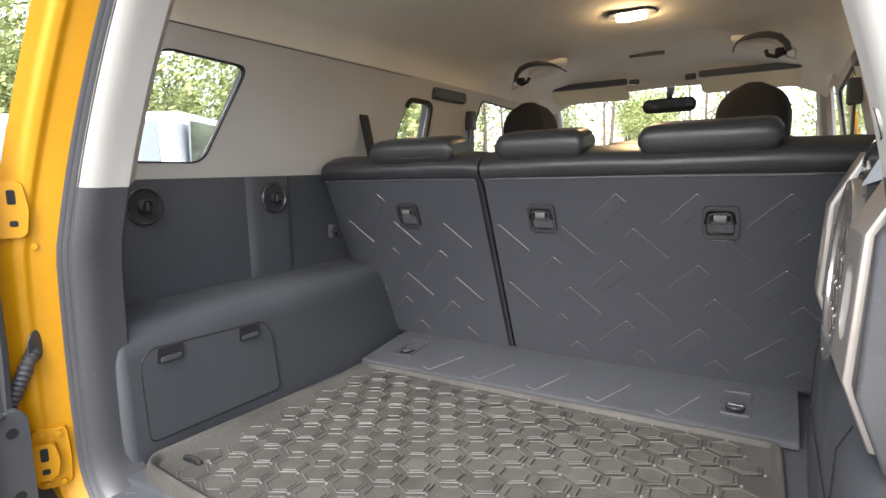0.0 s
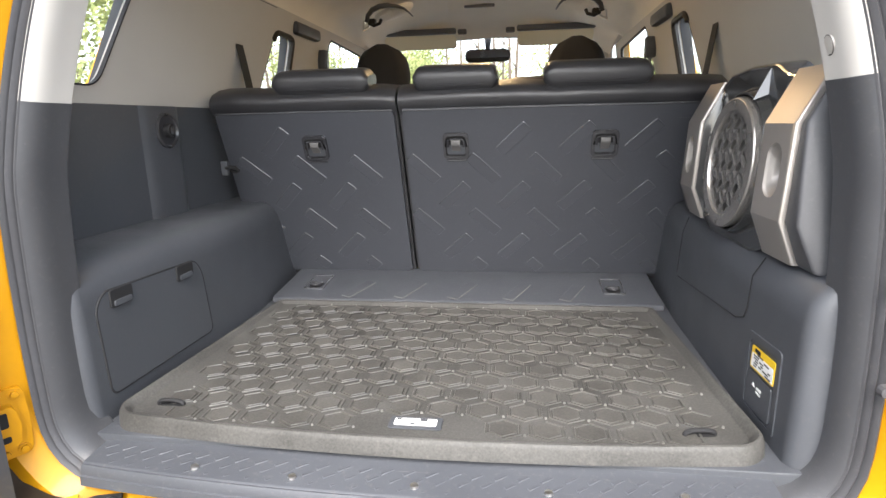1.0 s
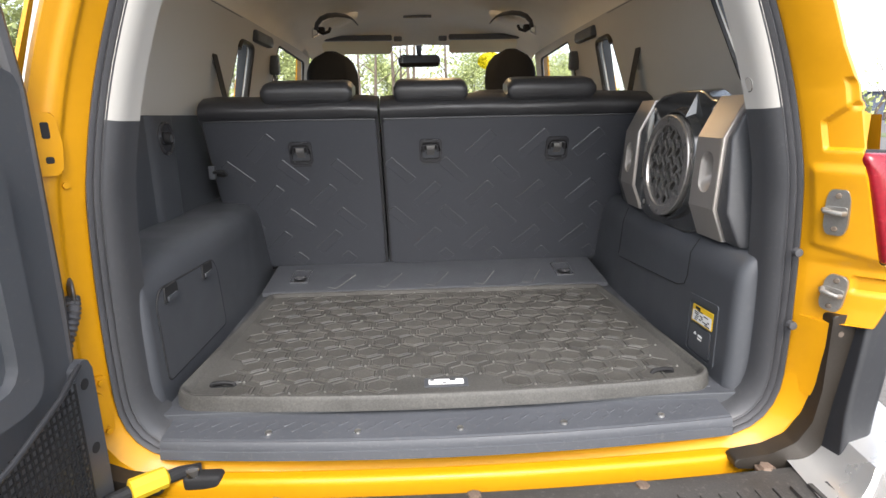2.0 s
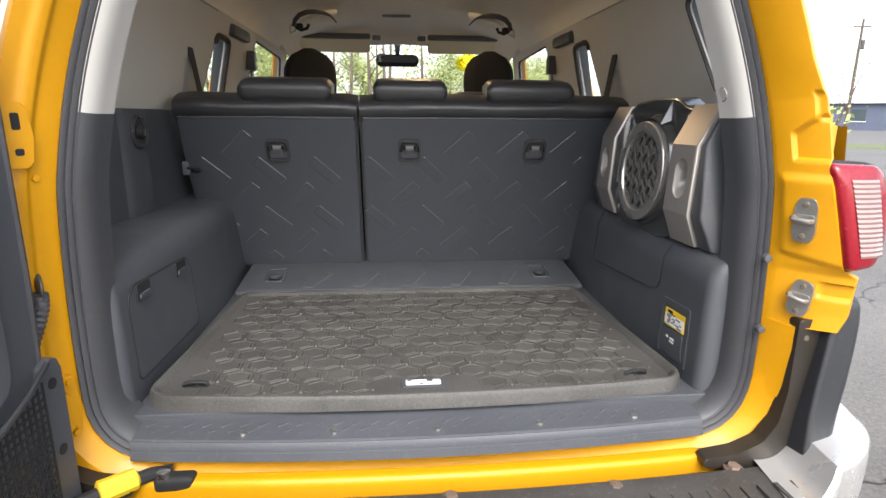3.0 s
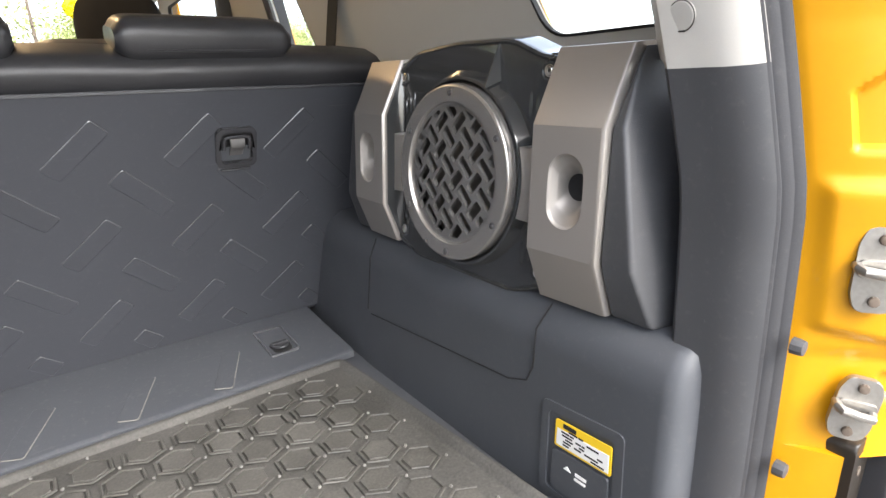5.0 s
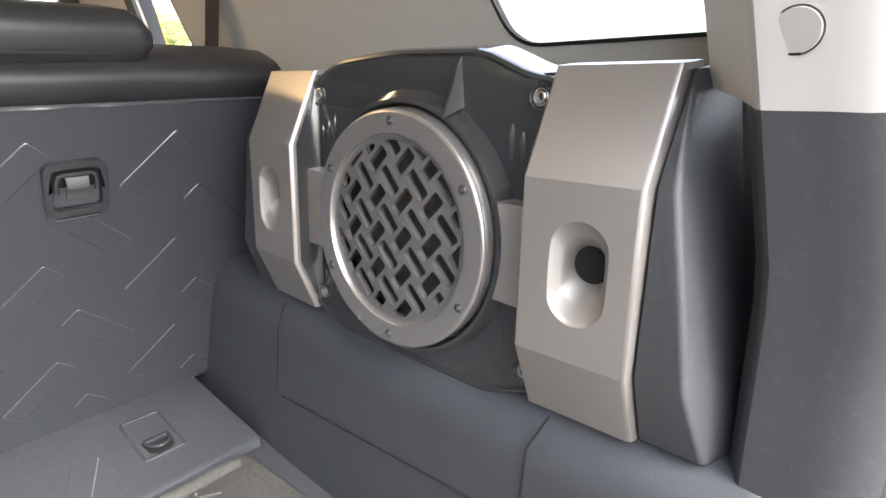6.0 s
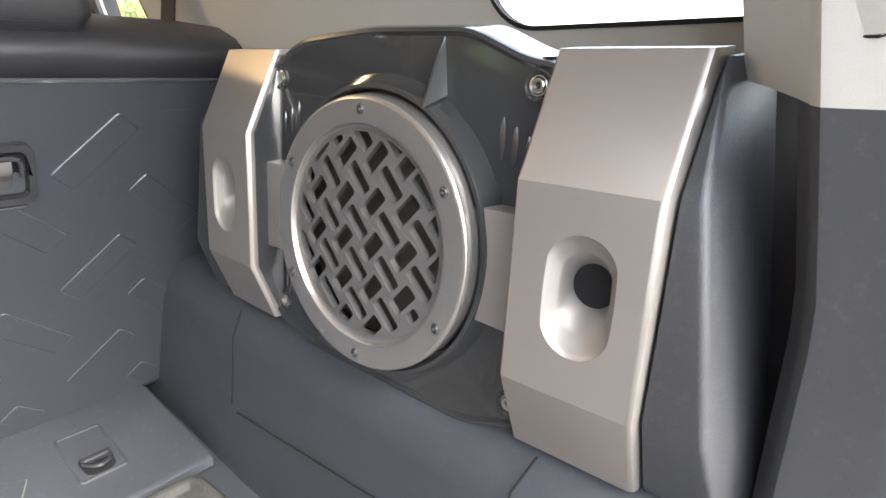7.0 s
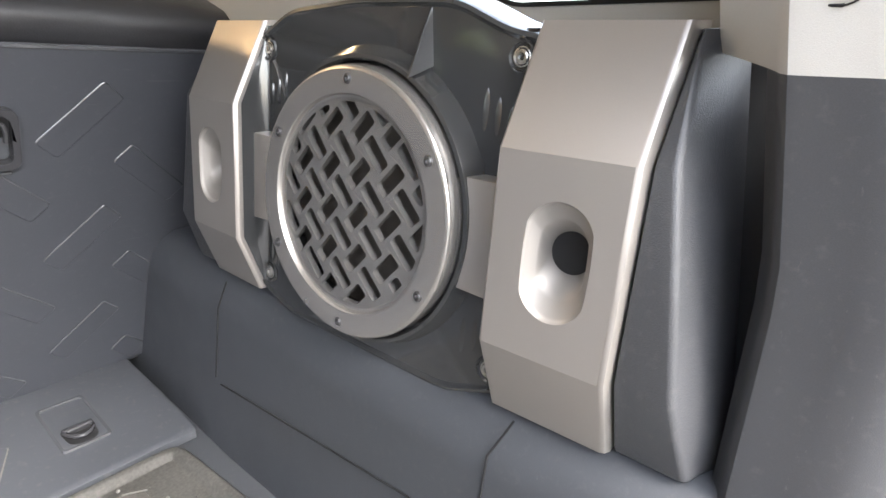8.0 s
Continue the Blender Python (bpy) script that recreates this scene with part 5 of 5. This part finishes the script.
for i in range(40):
    x = -0.62 + i * 0.0318
    bow = 0.035 * (1 - (x / 0.66) ** 2)
    part("rib", box(x - 0.004, x + 0.004, -0.15 - bow, -0.075 - bow, 0.290, 0.3010, 0.0010), STEPGREY, step, smooth=False)
for x, y in ((0.03, -0.045), (0.315, -0.04), (-0.30, -0.04), (0.55, -0.005)):
    part("bolt", tube([(x, y - 0.02, 0.29), (x, y - 0.02, 0.2975), (x, y - 0.02, 0.2985)], [0.0125, 0.011, 0.006], 6), RUST, bump)
    part("washer", tube([(x, y - 0.02, 0.286), (x, y - 0.02, 0.2915)], 0.0175, 18), RUST, bump)


def cap_height(x, y):
    """The end cap's top: a flat foot beside the step, a hollow wall up to a ridge, a rounded shoulder outwards."""
    foot, ridge = 0.612 + 0.18 * min(0.0, y + 0.06), 0.672 + 0.08 * min(0.0, y + 0.10)
    crest = 0.352 + 0.006 * ease(-0.22, -0.08, y)
    if x < ridge:
        return 0.2975 + (crest - 0.2975) * max(0.0, (x - foot) / (ridge - foot)) ** 3.0
    up = 0.010 + 0.036 * ease(-0.22, -0.02, y)
    return crest + up * math.sin(math.pi / 2 * min(1.0, (x - ridge) / 0.13)) - 0.05 * max(0.0, (x - 0.755) / 0.055) ** 2


CAP_OUT = smooth_path([(0.578, -0.246), (0.615, -0.243), (0.650, -0.228), (0.672, -0.214), (0.710, -0.200), (0.748, -0.174), (0.780, -0.130), (0.802, -0.060), (0.812, 0.02), (0.814, 0.12)], 6)
for s in (1, -1):
    rings = []
    m = len(CAP_OUT)
    for i, p in enumerate(CAP_OUT):
        t = (CAP_OUT[min(i + 1, m - 1)] - CAP_OUT[max(i - 1, 0)]).normalized()
        out = Vector((t.y, -t.x))
        inner = Vector((0.616 + 0.24 * i / (m - 1), 0.02 + 0.10 * (i / (m - 1)) ** 2))
        if i < 22:
            inner = Vector((p.x + 0.034 * (1 - i / 30), 0.02))
        ring = [(q.x, q.y, cap_height(q.x, q.y)) for q in [inner.lerp(p, (k / 16) ** 0.9) for k in range(17)]]
        z0 = ring[-1][2]
        for o, dz in ((0.003, -0.0015), (0.0065, -0.005), (0.009, -0.011), (0.010, -0.03), (0.008, -0.09)):
            ring.append((p.x + out.x * o, p.y + out.y * o, z0 + dz))
        ring += [(p.x - out.x * 0.01, p.y - out.y * 0.01, 0.10), (p.x - out.x * 0.04, p.y - out.y * 0.04, 0.0)]
        rings.append([(s * x, y + 0.1, z) for x, y, z in ring])
    part("end_cap", loft(rings, closed=False), BUMPSILVER, bump, "silver painted bumper end cap with a scooped foot")
    rings = []
    for z, x0, x1, y, k in ((0.26, 0.648, 0.712, -0.066, 1.0), (0.33, 0.655, 0.722, -0.058, 1.0), (0.40, 0.662, 0.735, -0.048, 1.0), (0.46, 0.671, 0.747, -0.042, 1.0), (0.52, 0.680, 0.754, -0.038, 1.0), (0.565, 0.686, 0.757, -0.035, 1.0), (0.592, 0.689, 0.756, -0.033, 0.99), (0.602, 0.692, 0.753, -0.031, 0.965), (0.607, 0.694, 0.750, -0.028, 0.93), (0.609, 0.697, 0.747, -0.024, 0.88)):
        sec = round_poly([(x0, y + 0.12), (x0, y + 0.003), (x0 + 0.008, y), (x1 - 0.020, y + 0.003), (x1, y + 0.028), (x1 + 0.004, y + 0.12)], 0.010, 5)
        mx, my = (x0 + x1) / 2, y + 0.06
        rings.append([(s * (mx + (a - mx) * k), my + (b - my) * k, z) for a, b in sec])
    part("corner_guard", loft(rings), GUARD, bump, "black plastic corner guard below the lamp")
    well = part("guard_well", prism(round_poly([(0.50, 0.285), (0.735, 0.27), (0.735, 0.572), (0.641, 0.568), (0.641, 0.43), (0.632, 0.37), (0.608, 0.332), (0.565, 0.312), (0.50, 0.302)], 0.008), -0.014, 0.02, lambda u, v, w: (s * u, w, v), 0.003), MUDDY, bump, "dark mud-stained well beside the guard")
    part("hole", tube([(s * 0.658, -0.0150, 0.535), (s * 0.658, -0.012, 0.535)], 0.005, 10), BARK, well)

# ---- open rear door ----
door = thing("rear_door", (-0.628, -0.124, 0.0), "open side-hinged rear door with black inner panel and yellow edge", "car door")
door.rotation_euler = (0, 0, radians(180 + 86))


# local x runs from the hinge to the free edge, y towards the inner side
part("shell", box(0.0, 1.05, -0.07, 0.02, 0.72, 1.40, 0.02, 3), YELLOW, door)
inner = round_poly([(0.035, 0.76), (1.02, 0.76), (1.02, 1.41), (0.02, 1.43)], 0.03)
part("inner_panel", prism(inner, 0.018, 0.045, lambda u, v, w: (u, w, v), 0.006), PLASTIC, door, "black moulded inner door panel")
part("armrest", sheet(round_poly([(0.10, 0.98), (0.9, 0.98), (0.9, 1.34), (0.10, 1.34)], 0.05), [round_poly([(0.14, 1.02), (0.86, 1.02), (0.86, 1.30), (0.14, 1.30)], 0.04)], lambda u, v, w: (u, 0.062 - w, v), 0.02), PLASTIC, door)
strip = part("hinge_strip", prism(round_poly([(0.0, 0.75), (0.050, 0.75), (0.052, 0.90), (0.040, 0.995), (0.015, 1.005), (0.0, 0.99)], 0.008), 0.040, 0.058, lambda u, v, w: (u, w, v), 0.003), PLASTIC, door, "grey plastic edge strip with two holes")
for z in (0.965, 0.855):
    part("hole", tube([(0.024, 0.0575, z), (0.024, 0.0590, z)], 0.009, 12), DARK, strip)
rim = [(0.034, 0.062, 1.000), (0.10, 0.075, 0.978), (0.20, 0.080, 0.945), (0.33, 0.080, 0.91), (0.52, 0.075, 0.88)]
part("pocket_rim", tube(rim, 0.0045, 8), GUARD, door, "black elastic rim of the net pocket")
net = bmesh.new()
for k in range(40):
    a = 0.056 + k * 0.011
    top = 0.995 - 0.30 * (a - 0.034)
    join(net, box(a, a + 0.0022, 0.066, 0.069, 0.76, top - 0.006))
for k in range(18):
    z = 0.765 + k * 0.012
    end = min(0.49, 0.034 + (0.985 - z) / 0.30)
    if end > 0.07:
        join(net, box(0.056, end, 0.066, 0.069, z, z + 0.0022))
part("pocket_net", net, DARK, door, "black mesh net pocket", smooth=False)["kind"] = "stuff"
part("window_frame", sheet(round_poly([(0.0, 1.39), (1.05, 1.39), (0.98, 1.80), (0.10, 1.80)], 0.06), [round_poly([(0.10, 1.45), (0.95, 1.45), (0.90, 1.73), (0.18, 1.73)], 0.05)], lambda u, v, w: (u, 0.02 - w, v), 0.07), YELLOW, door)
part("frame_trim", sheet(round_poly([(0.045, 1.41), (1.0, 1.41), (0.94, 1.77), (0.10, 1.77)], 0.06), [round_poly([(0.105, 1.455), (0.945, 1.455), (0.895, 1.725), (0.145, 1.725)], 0.05)], lambda u, v, w: (u, 0.034 - w, v), 0.014), SEALRUB, door)
dg = part("pane", prism(round_poly([(0.10, 1.45), (0.95, 1.45), (0.90, 1.73), (0.14, 1.73)], 0.05), -0.02, -0.015, lambda u, v, w: (u, w, v)), GLASS, door, smooth=False)
dg.visible_shadow = False
part("door_seal", tube([(0.03, 0.03, 0.80), (0.02, 0.035, 1.1), (0.02, 0.035, 1.40), (0.06, 0.03, 1.72)], 0.012, 8), SEALRUB, door)

stay = thing("door_stay", (-0.462, -0.072, 0.738), "black door stay arm with a yellow tag", "door stay")
part("arm", tube([(0.01, 0.005, 0.012), (-0.02, -0.012, 0.018), (-0.07, -0.05, 0.018), (-0.16, -0.13, 0.018)], 0.012, 10), DARK, stay)
part("tag", tube([(-0.036, -0.022, 0.020), (-0.038, -0.024, 0.020), (-0.080, -0.058, 0.020), (-0.082, -0.060, 0.020)], [0.014, 0.0185, 0.0195, 0.014], 8), LABELY, stay, "bright yellow tag sleeve")
part("bracket", box(-0.012, 0.055, -0.026, 0.004, -0.012, 0.016, 0.008, 3), DARK, stay)
part("pin", tube([(0.004, -0.014, 0.014), (0.004, -0.014, 0.026), (0.004, -0.014, 0.028)], [0.011, 0.011, 0.007], 12), CHROME, stay)

# ---- outside ----
def tree(name, at, height, spread, leaves, seed, label, mat=LEAF, leaf=0.085, group="trees"):
    r = random.Random(seed)
    ob = thing(name, at, label, "tree", group)
    bm = bmesh.new()
    tips = []

    def limb(p, d, ln, rad, depth):
        pts, rads = [p], [rad]
        for k in range(4):
            d = (d + Vector((r.uniform(-.25, .25), r.uniform(-.25, .25), r.uniform(-.05, .2)))).normalized()
            p = p + d * ln / 4
            pts.append(p)
            rads.append(rad * (1 - 0.16 * (k + 1)))
            if depth < 3 and k > 0:
                tips.append(p)
        join(bm, tube(pts, rads, 6 if depth < 2 else 4))
        if depth < 3:
            for k in range(3 if depth else 5):
                a = r.uniform(0, 2 * math.pi)
                q = pts[r.choice((2, 3, 4))]
                limb(q, (d * 0.5 + Vector((math.cos(a) * spread, math.sin(a) * spread, r.uniform(0.1, 0.7)))).normalized(), ln * r.uniform(0.45, 0.65), rads[-1] * 0.7, depth + 1)
        else:
            tips.append(p)
    limb(Vector((0, 0, 0)), Vector((0, 0, 1)), height * 0.45, height * 0.018, 0)
    part("trunk", bm, BARK, ob)
    verts, faces = [], []
    for k in range(leaves):
        c = r.choice(tips) + Vector((r.gauss(0, 1), r.gauss(0, 1), r.gauss(0, 1))) * height * 0.055
        n = Vector((r.gauss(0, 1), r.gauss(0, 1), r.gauss(0, 1))).normalized()
        u = n.orthogonal().normalized() * leaf * r.uniform(0.5, 1.2)
        w = n.cross(u) * 0.7
        i = len(verts)
        verts += [c - u, c - w * 0.8 + u * 0.1, c + u, c + w * 0.8 - u * 0.1]
        faces.append((i, i + 1, i + 2, i + 3))
    me = bpy.data.meshes.new("crown")
    me.from_pydata(verts, [], faces)
    me.materials.append(mat)
    crown = new("crown", me)
    crown.parent = ob
    return ob


PINK = material("pink_blossom", (0.55, 0.16, 0.30), 0.8, vary=0.3, grain=4, bump=0)
t1 = tree("tree", (-6, 38, 0), 9.5, 0.9, 9000, 1, "tree with fresh yellow-green spring leaves")
t2 = tree("tree", (4, 42, 0), 8.0, 1.0, 6500, 2, "tree with thin spring foliage")
t3 = tree("tree", (-24, 22, 0), 12.0, 0.9, 13000, 3, "tall tree with yellow-green spring leaves")
bare = tree("bare_tree", (36, 52, 0), 9.0, 0.8, 260, 4, "nearly bare tree in early spring", group="bare trees")
for src, spots in ((t1, ((12, 46, 1.0, 40), (-15, 40, 1.1, 90), (22, 50, 1.1, 200), (-32, 30, 1.2, 10), (-20, 33, 1.0, 250), (-27, 12, 1.2, 60))),
                   (t2, ((-1, 48, 1.1, 120), (9, 36, 0.8, 30), (-10, 47, 1.2, 260), (17, 40, 0.9, 160), (-38, 24, 1.4, 44))),
                   (t3, ((-30, 16, 1.0, 150), (-19, 27, 0.8, 220), (-36, 9, 1.1, 20), (-28, 4, 1.0, 99), (-40, 15, 1.2, 180))),
                   (bare, ((42, 50, 1.1, 70), (47, 46, 0.9, 150), (33, 60, 1.2, 300), (55, 40, 1.0, 240), (62, 52, 1.2, 20)))):
    for x, y, k, a in spots:
        copy_thing(src, pose(x, y, 0, 0, 0, a) @ Matrix.Scale(k, 4))
tree("blossom_tree", (-13.5, 19, 0), 3.6, 1.2, 5000, 9, "small tree full of pink blossom", PINK, 0.07, group="")


def leaf_heap(name, parent, clumps, mat, seed, label=""):
    """Loose leaves round the clump centres (x, y, z, radius, count, leaf size)."""
    r = random.Random(seed)
    verts, faces = [], []
    for x, y, z, rad, count, size in clumps:
        for k in range(count):
            c = Vector((x, y, z)) + Vector((r.gauss(0, 1), r.gauss(0, 1), r.gauss(0, 0.8))) * rad
            c.z = abs(c.z) + 0.05
            n = Vector((r.gauss(0, 1), r.gauss(0, 1), r.gauss(0, 1))).normalized()
            u = n.orthogonal().normalized() * size * r.uniform(0.5, 1.2)
            w = n.cross(u) * 0.7
            i = len(verts)
            verts += [c - u, c - w * 0.8, c + u, c + w * 0.8]
            faces.append((i, i + 1, i + 2, i + 3))
    me = bpy.data.meshes.new(name)
    me.from_pydata(verts, [], faces)
    me.materials.append(mat)
    ob = new(name, me)
    ob.parent = parent
    return ob


r = random.Random(12)
hedge = []
for k in range(150):
    a, d = radians(r.uniform(-48, 40)), r.uniform(48, 56)
    hedge.append((d * math.sin(a), d * math.cos(a), abs(r.gauss(0, 1.0)) + 0.4, 0.9, 60, 0.24))
tagged(leaf_heap("hedge", None, hedge, LEAF, 13), "low green undergrowth along the lot", "hedge", kind="stuff")
# woods on the near side of the lot and beyond the hood
wood = thing("woodland", (0, 0, 0), "dense young wood in fresh yellow-green leaf", "woods")
wood["kind"] = "stuff"
clumps, stems = [], bmesh.new()
for k in range(820):
    a, d = radians(r.uniform(-112, -30)), r.uniform(25, 40)
    clumps.append((d * math.sin(a), d * math.cos(a), r.uniform(0.6, 11.5), r.uniform(0.5, 1.2), 60, 0.17))
for k in range(170):
    a, d = radians(r.uniform(-30, 8)), r.uniform(42, 54)
    clumps.append((d * math.sin(a), d * math.cos(a), r.uniform(0.6, 8.0) * r.uniform(0.6, 1.0), r.uniform(0.7, 1.4), 50, 0.2))
for k in range(70):
    a, d = radians(r.uniform(-112, 6)), r.uniform(30, 46)
    x, y, h, t = d * math.sin(a), d * math.cos(a), r.uniform(7, 12), r.uniform(-0.6, 0.6)
    join(stems, tube([(x, y, 0), (x + t * 0.4, y + 0.2, h * 0.4), (x + t, y - 0.2, h)], [0.13, 0.10, 0.03], 6))
    for q in range(5):
        z, b = h * r.uniform(0.3, 0.85), r.uniform(0, 6.28)
        e = r.uniform(0.9, 2.2)
        join(stems, tube([(x + t * z / h, y, z), (x + t * z / h + e * 0.5 * math.cos(b), y + e * 0.5 * math.sin(b), z + e * 0.35), (x + t * z / h + e * math.cos(b), y + e * math.sin(b), z + e * 0.55)], [0.05, 0.035, 0.012], 4))
leaf_heap("foliage", wood, clumps, LEAF, 14)
part("stems", stems, BARK, wood)
BINGREEN = material("green_bin_plastic", (0.02, 0.09, 0.06), 0.5, vary=0.1, grain=40, bump=0.1)
for x, y in ((36.6, 34.6), (37.7, 33.7)):
    bn = thing("wheelie_bin", (x, y, 0), "green plastic wheelie bin across the lot", "waste bin", "waste bins")
    part("tub", loft([[(sx * w, sy * w, z) for sx, sy in ((-1, -1), (1, -1), (1, 1), (-1, 1))] for z, w in ((0.08, 0.24), (0.95, 0.31), (0.98, 0.33), (1.0, 0.33))]), BINGREEN, bn, smooth=False)
    part("lid", box(-0.34, 0.34, -0.36, 0.34, 1.0, 1.07, 0.03), BINGREEN, bn)
    for wx in (-0.25, 0.25):
        part("wheel", tube([(wx - 0.03, 0.27, 0.11), (wx + 0.03, 0.27, 0.11)], 0.11, 12), DARK, bn)

verge = [[(d * math.sin(radians(a)), d * math.cos(radians(a)), z) for d, z in ((31.5, 0.0), (31.7, 0.07), (33.0, 0.11), (35.0, 0.07), (35.2, 0.0))] for a in range(36, 88, 4)]
bm = loft(verge, closed=False)
struct("grass_verge", bm, GRASS, "green grass verge beside the lot")

# cracks in the asphalt
rk = random.Random(21)
for pts in ([(1.3, 0.9), (1.65, 0.8), (1.9, 0.72), (2.4, 0.75), (3.1, 0.6)], [(2.2, 2.4), (2.9, 2.75), (3.5, 2.85), (4.2, 3.3), (5.5, 3.7)], [(3.6, 2.85), (3.4, 2.4), (3.0, 1.9), (2.8, 1.2)], [(4.5, 1.4), (3.6, 1.3), (2.8, 1.2)], [(5, 6), (7, 5.5), (9, 6.2), (12, 5.8)]):
    line = []
    for (x0, y0), (x1, y1) in zip(pts, pts[1:]):
        for k in range(8):
            t = k / 8
            line.append((x0 + (x1 - x0) * t + rk.uniform(-0.03, 0.03), y0 + (y1 - y0) * t + rk.uniform(-0.03, 0.03), 0.002))
    bm = bmesh.new()
    prev = None
    for i, (x, y, z) in enumerate(line):
        w = rk.uniform(0.003, 0.009)
        cur = (bm.verts.new((x, y - w, z)), bm.verts.new((x + 0.3 * w, y + w, z)))
        if prev:
            bm.faces.new((prev[0], cur[0], cur[1], prev[1]))
        prev = cur
    tagged(part("asphalt_crack", bm, MUDDY, smooth=False), "dark crack in the worn asphalt", "crack", "asphalt cracks", "structure")
BLUEWALL = material("blue_metal_wall", (0.085, 0.10, 0.145), 0.6, vary=0.1, grain=3, bump=0.0)
WHITEWALL = material("white_plaster_wall", (0.52, 0.51, 0.47), 0.8, vary=0.06, grain=5, bump=0.1)
ROOFG = material("green_metal_roof", (0.15, 0.165, 0.135), 0.7, vary=0.1, grain=3, bump=0.0)
PALE = material("pale_roof", (0.7, 0.7, 0.7), 0.6, vary=0.05, grain=3, bump=0.0)
CARW = material("white_car_paint", (0.78, 0.78, 0.77), 0.3, vary=0.03, grain=50, bump=0.0, coat=0.8)
CARD = material("dark_car_paint", (0.03, 0.035, 0.05), 0.3, vary=0.03, grain=50, bump=0.0, coat=0.8)


def shed(name, at, rz, w, d, h, wall, roof, wins, label):
    ob = thing(name, at, label, "building")
    ob.rotation_euler = (0, 0, radians(rz))
    part("wall", box(-w / 2, w / 2, 0, d, 0, h), wall, ob, smooth=False)
    part("roof", prism([(-0.5, h), (d / 2, h + d * 0.16), (d + 0.5, h), (d + 0.5, h + 0.25), (d / 2, h + 0.25 + d * 0.16), (-0.5, h + 0.25)], -w / 2 - 0.4, w / 2 + 0.4, lambda u, v, q: (q, u, v)), roof, ob, smooth=False)
    for k in range(wins):
        x = -w / 2 + w * (k + 0.5) / wins
        win = part("window", box(x - 0.7, x + 0.7, -0.06, 0.02, 1.0, 2.3), DGLASS, ob, smooth=False)
        part("sill", box(x - 0.8, x + 0.8, -0.12, 0.0, 0.92, 1.0), PALE, win, smooth=False)
    if wins:
        part("door", box(w * 0.31, w * 0.31 + 1.1, -0.07, 0.02, 0.0, 2.2), DARK, ob, smooth=False)
    return ob


shed("blue_building", (53.0, 60.0, 0), -43, 26, 14, 3.0, BLUEWALL, PALE, 5, "long low blue building with a pale roof")
shed("white_building", (44, 19.5, 0), -66, 22, 11, 2.6, WHITEWALL, ROOFG, 0, "long white building with a dark green roof")
pole = thing("utility_pole", (47, 54.5, 0), "wooden utility pole with a transformer", "utility pole")
part("shaft", tube([(0, 0, 0), (0, 0, 5), (0, 0, 11)], [0.17, 0.15, 0.11], 8), BARK, pole)
part("crossarm", box(-0.9, 0.9, -0.06, 0.06, 10.2, 10.35, 0.01), BARK, pole)
part("transformer", tube([(0.30, 0, 8.1), (0.30, 0, 9.0)], 0.22, 10), SEALRUB, pole)


def parked_car(name, at, rz, paint, label, pickup=False):
    car = thing(name, at, label, "car", "parked cars")
    car.rotation_euler = (0, 0, radians(rz))
    car.scale = (1.12, 1.12, 1.12) if pickup else (1, 1, 1)
    body_prof = [(-2.2, 0.35), (-2.25, 0.7), (-2.1, 0.95), (-1.2, 1.0), (1.0, 1.02), (2.1, 0.92), (2.25, 0.65), (2.2, 0.35)]
    cab = [(-1.9, 0.98), (-1.4, 1.5), (0.5, 1.52), (1.15, 1.0)] if not pickup else [(-0.55, 1.0), (-0.45, 1.72), (0.75, 1.74), (1.35, 1.02)]
    part("body", prism(round_poly(body_prof, 0.12), -0.88, 0.88, lambda u, v, w: (u, w, v), 0.06, 3), paint, car)
    part("cabin", prism(round_poly(cab, 0.1), -0.74, 0.74, lambda u, v, w: (u, w * (1 - 0.12 * (v - 1)), v), 0.05, 2), paint, car)
    mx, mz = sum(p[0] for p in cab) / 4, 1.27
    for s in (-1, 1):
        gl = [(mx + (a - mx) * 0.86, mz + 0.02 + (b - mz) * (0.80 if pickup else 0.62)) for a, b in cab]
        part("side_window", prism(gl, s * 0.735, s * 0.75, lambda u, v, w: (u, w, v)), DGLASS, car)
    for e in (0, 3):
        a, b = (cab[0], cab[1]) if e == 0 else (cab[3], cab[2])
        part("screen", prism([(-0.6, 0.12), (0.6, 0.12), (0.55, 0.9), (-0.55, 0.9)], -0.02, 0.012, lambda u, v, w: (a[0] + (b[0] - a[0]) * v + (w if e else -w), u, a[1] + (b[1] - a[1]) * v)), DGLASS, car)
    for x in (-1.4, 1.4):
        for s in (-1, 1):
            wheel = part("wheel", loft([[(x + q * math.cos(2 * math.pi * k / 20), s * d, 0.34 + q * math.sin(2 * math.pi * k / 20)) for k in range(20)] for q, d in ((0.30, 0.70), (0.34, 0.72), (0.34, 0.86), (0.30, 0.90), (0.2, 0.89))]), DARK, car, "black tyre")
            part("rim", loft([[(x + q * math.cos(2 * math.pi * k / 16), s * d, 0.34 + q * math.sin(2 * math.pi * k / 16)) for k in range(16)] for q, d in ((0.21, 0.88), (0.2, 0.905), (0.05, 0.90))]), CHROME, wheel)
    return car


parked_car("pickup_truck", (-4.7, 2.3, 0), 126, CARW, "white pickup truck parked beside the car", True)
parked_car("parked_car", (-1.5, 9.5, 0), 175, CARW, "white parked car beyond the windscreen")
parked_car("parked_car", (37.8, 29.6, 0), -50, CARW, "white car parked across the lot")
parked_car("parked_car", (39.9, 34.6, 0), -56, CARW, "white car parked across the lot behind another")
parked_car("parked_car", (41.0, 39.2, 0), -40, CARD, "dark car parked across the lot")
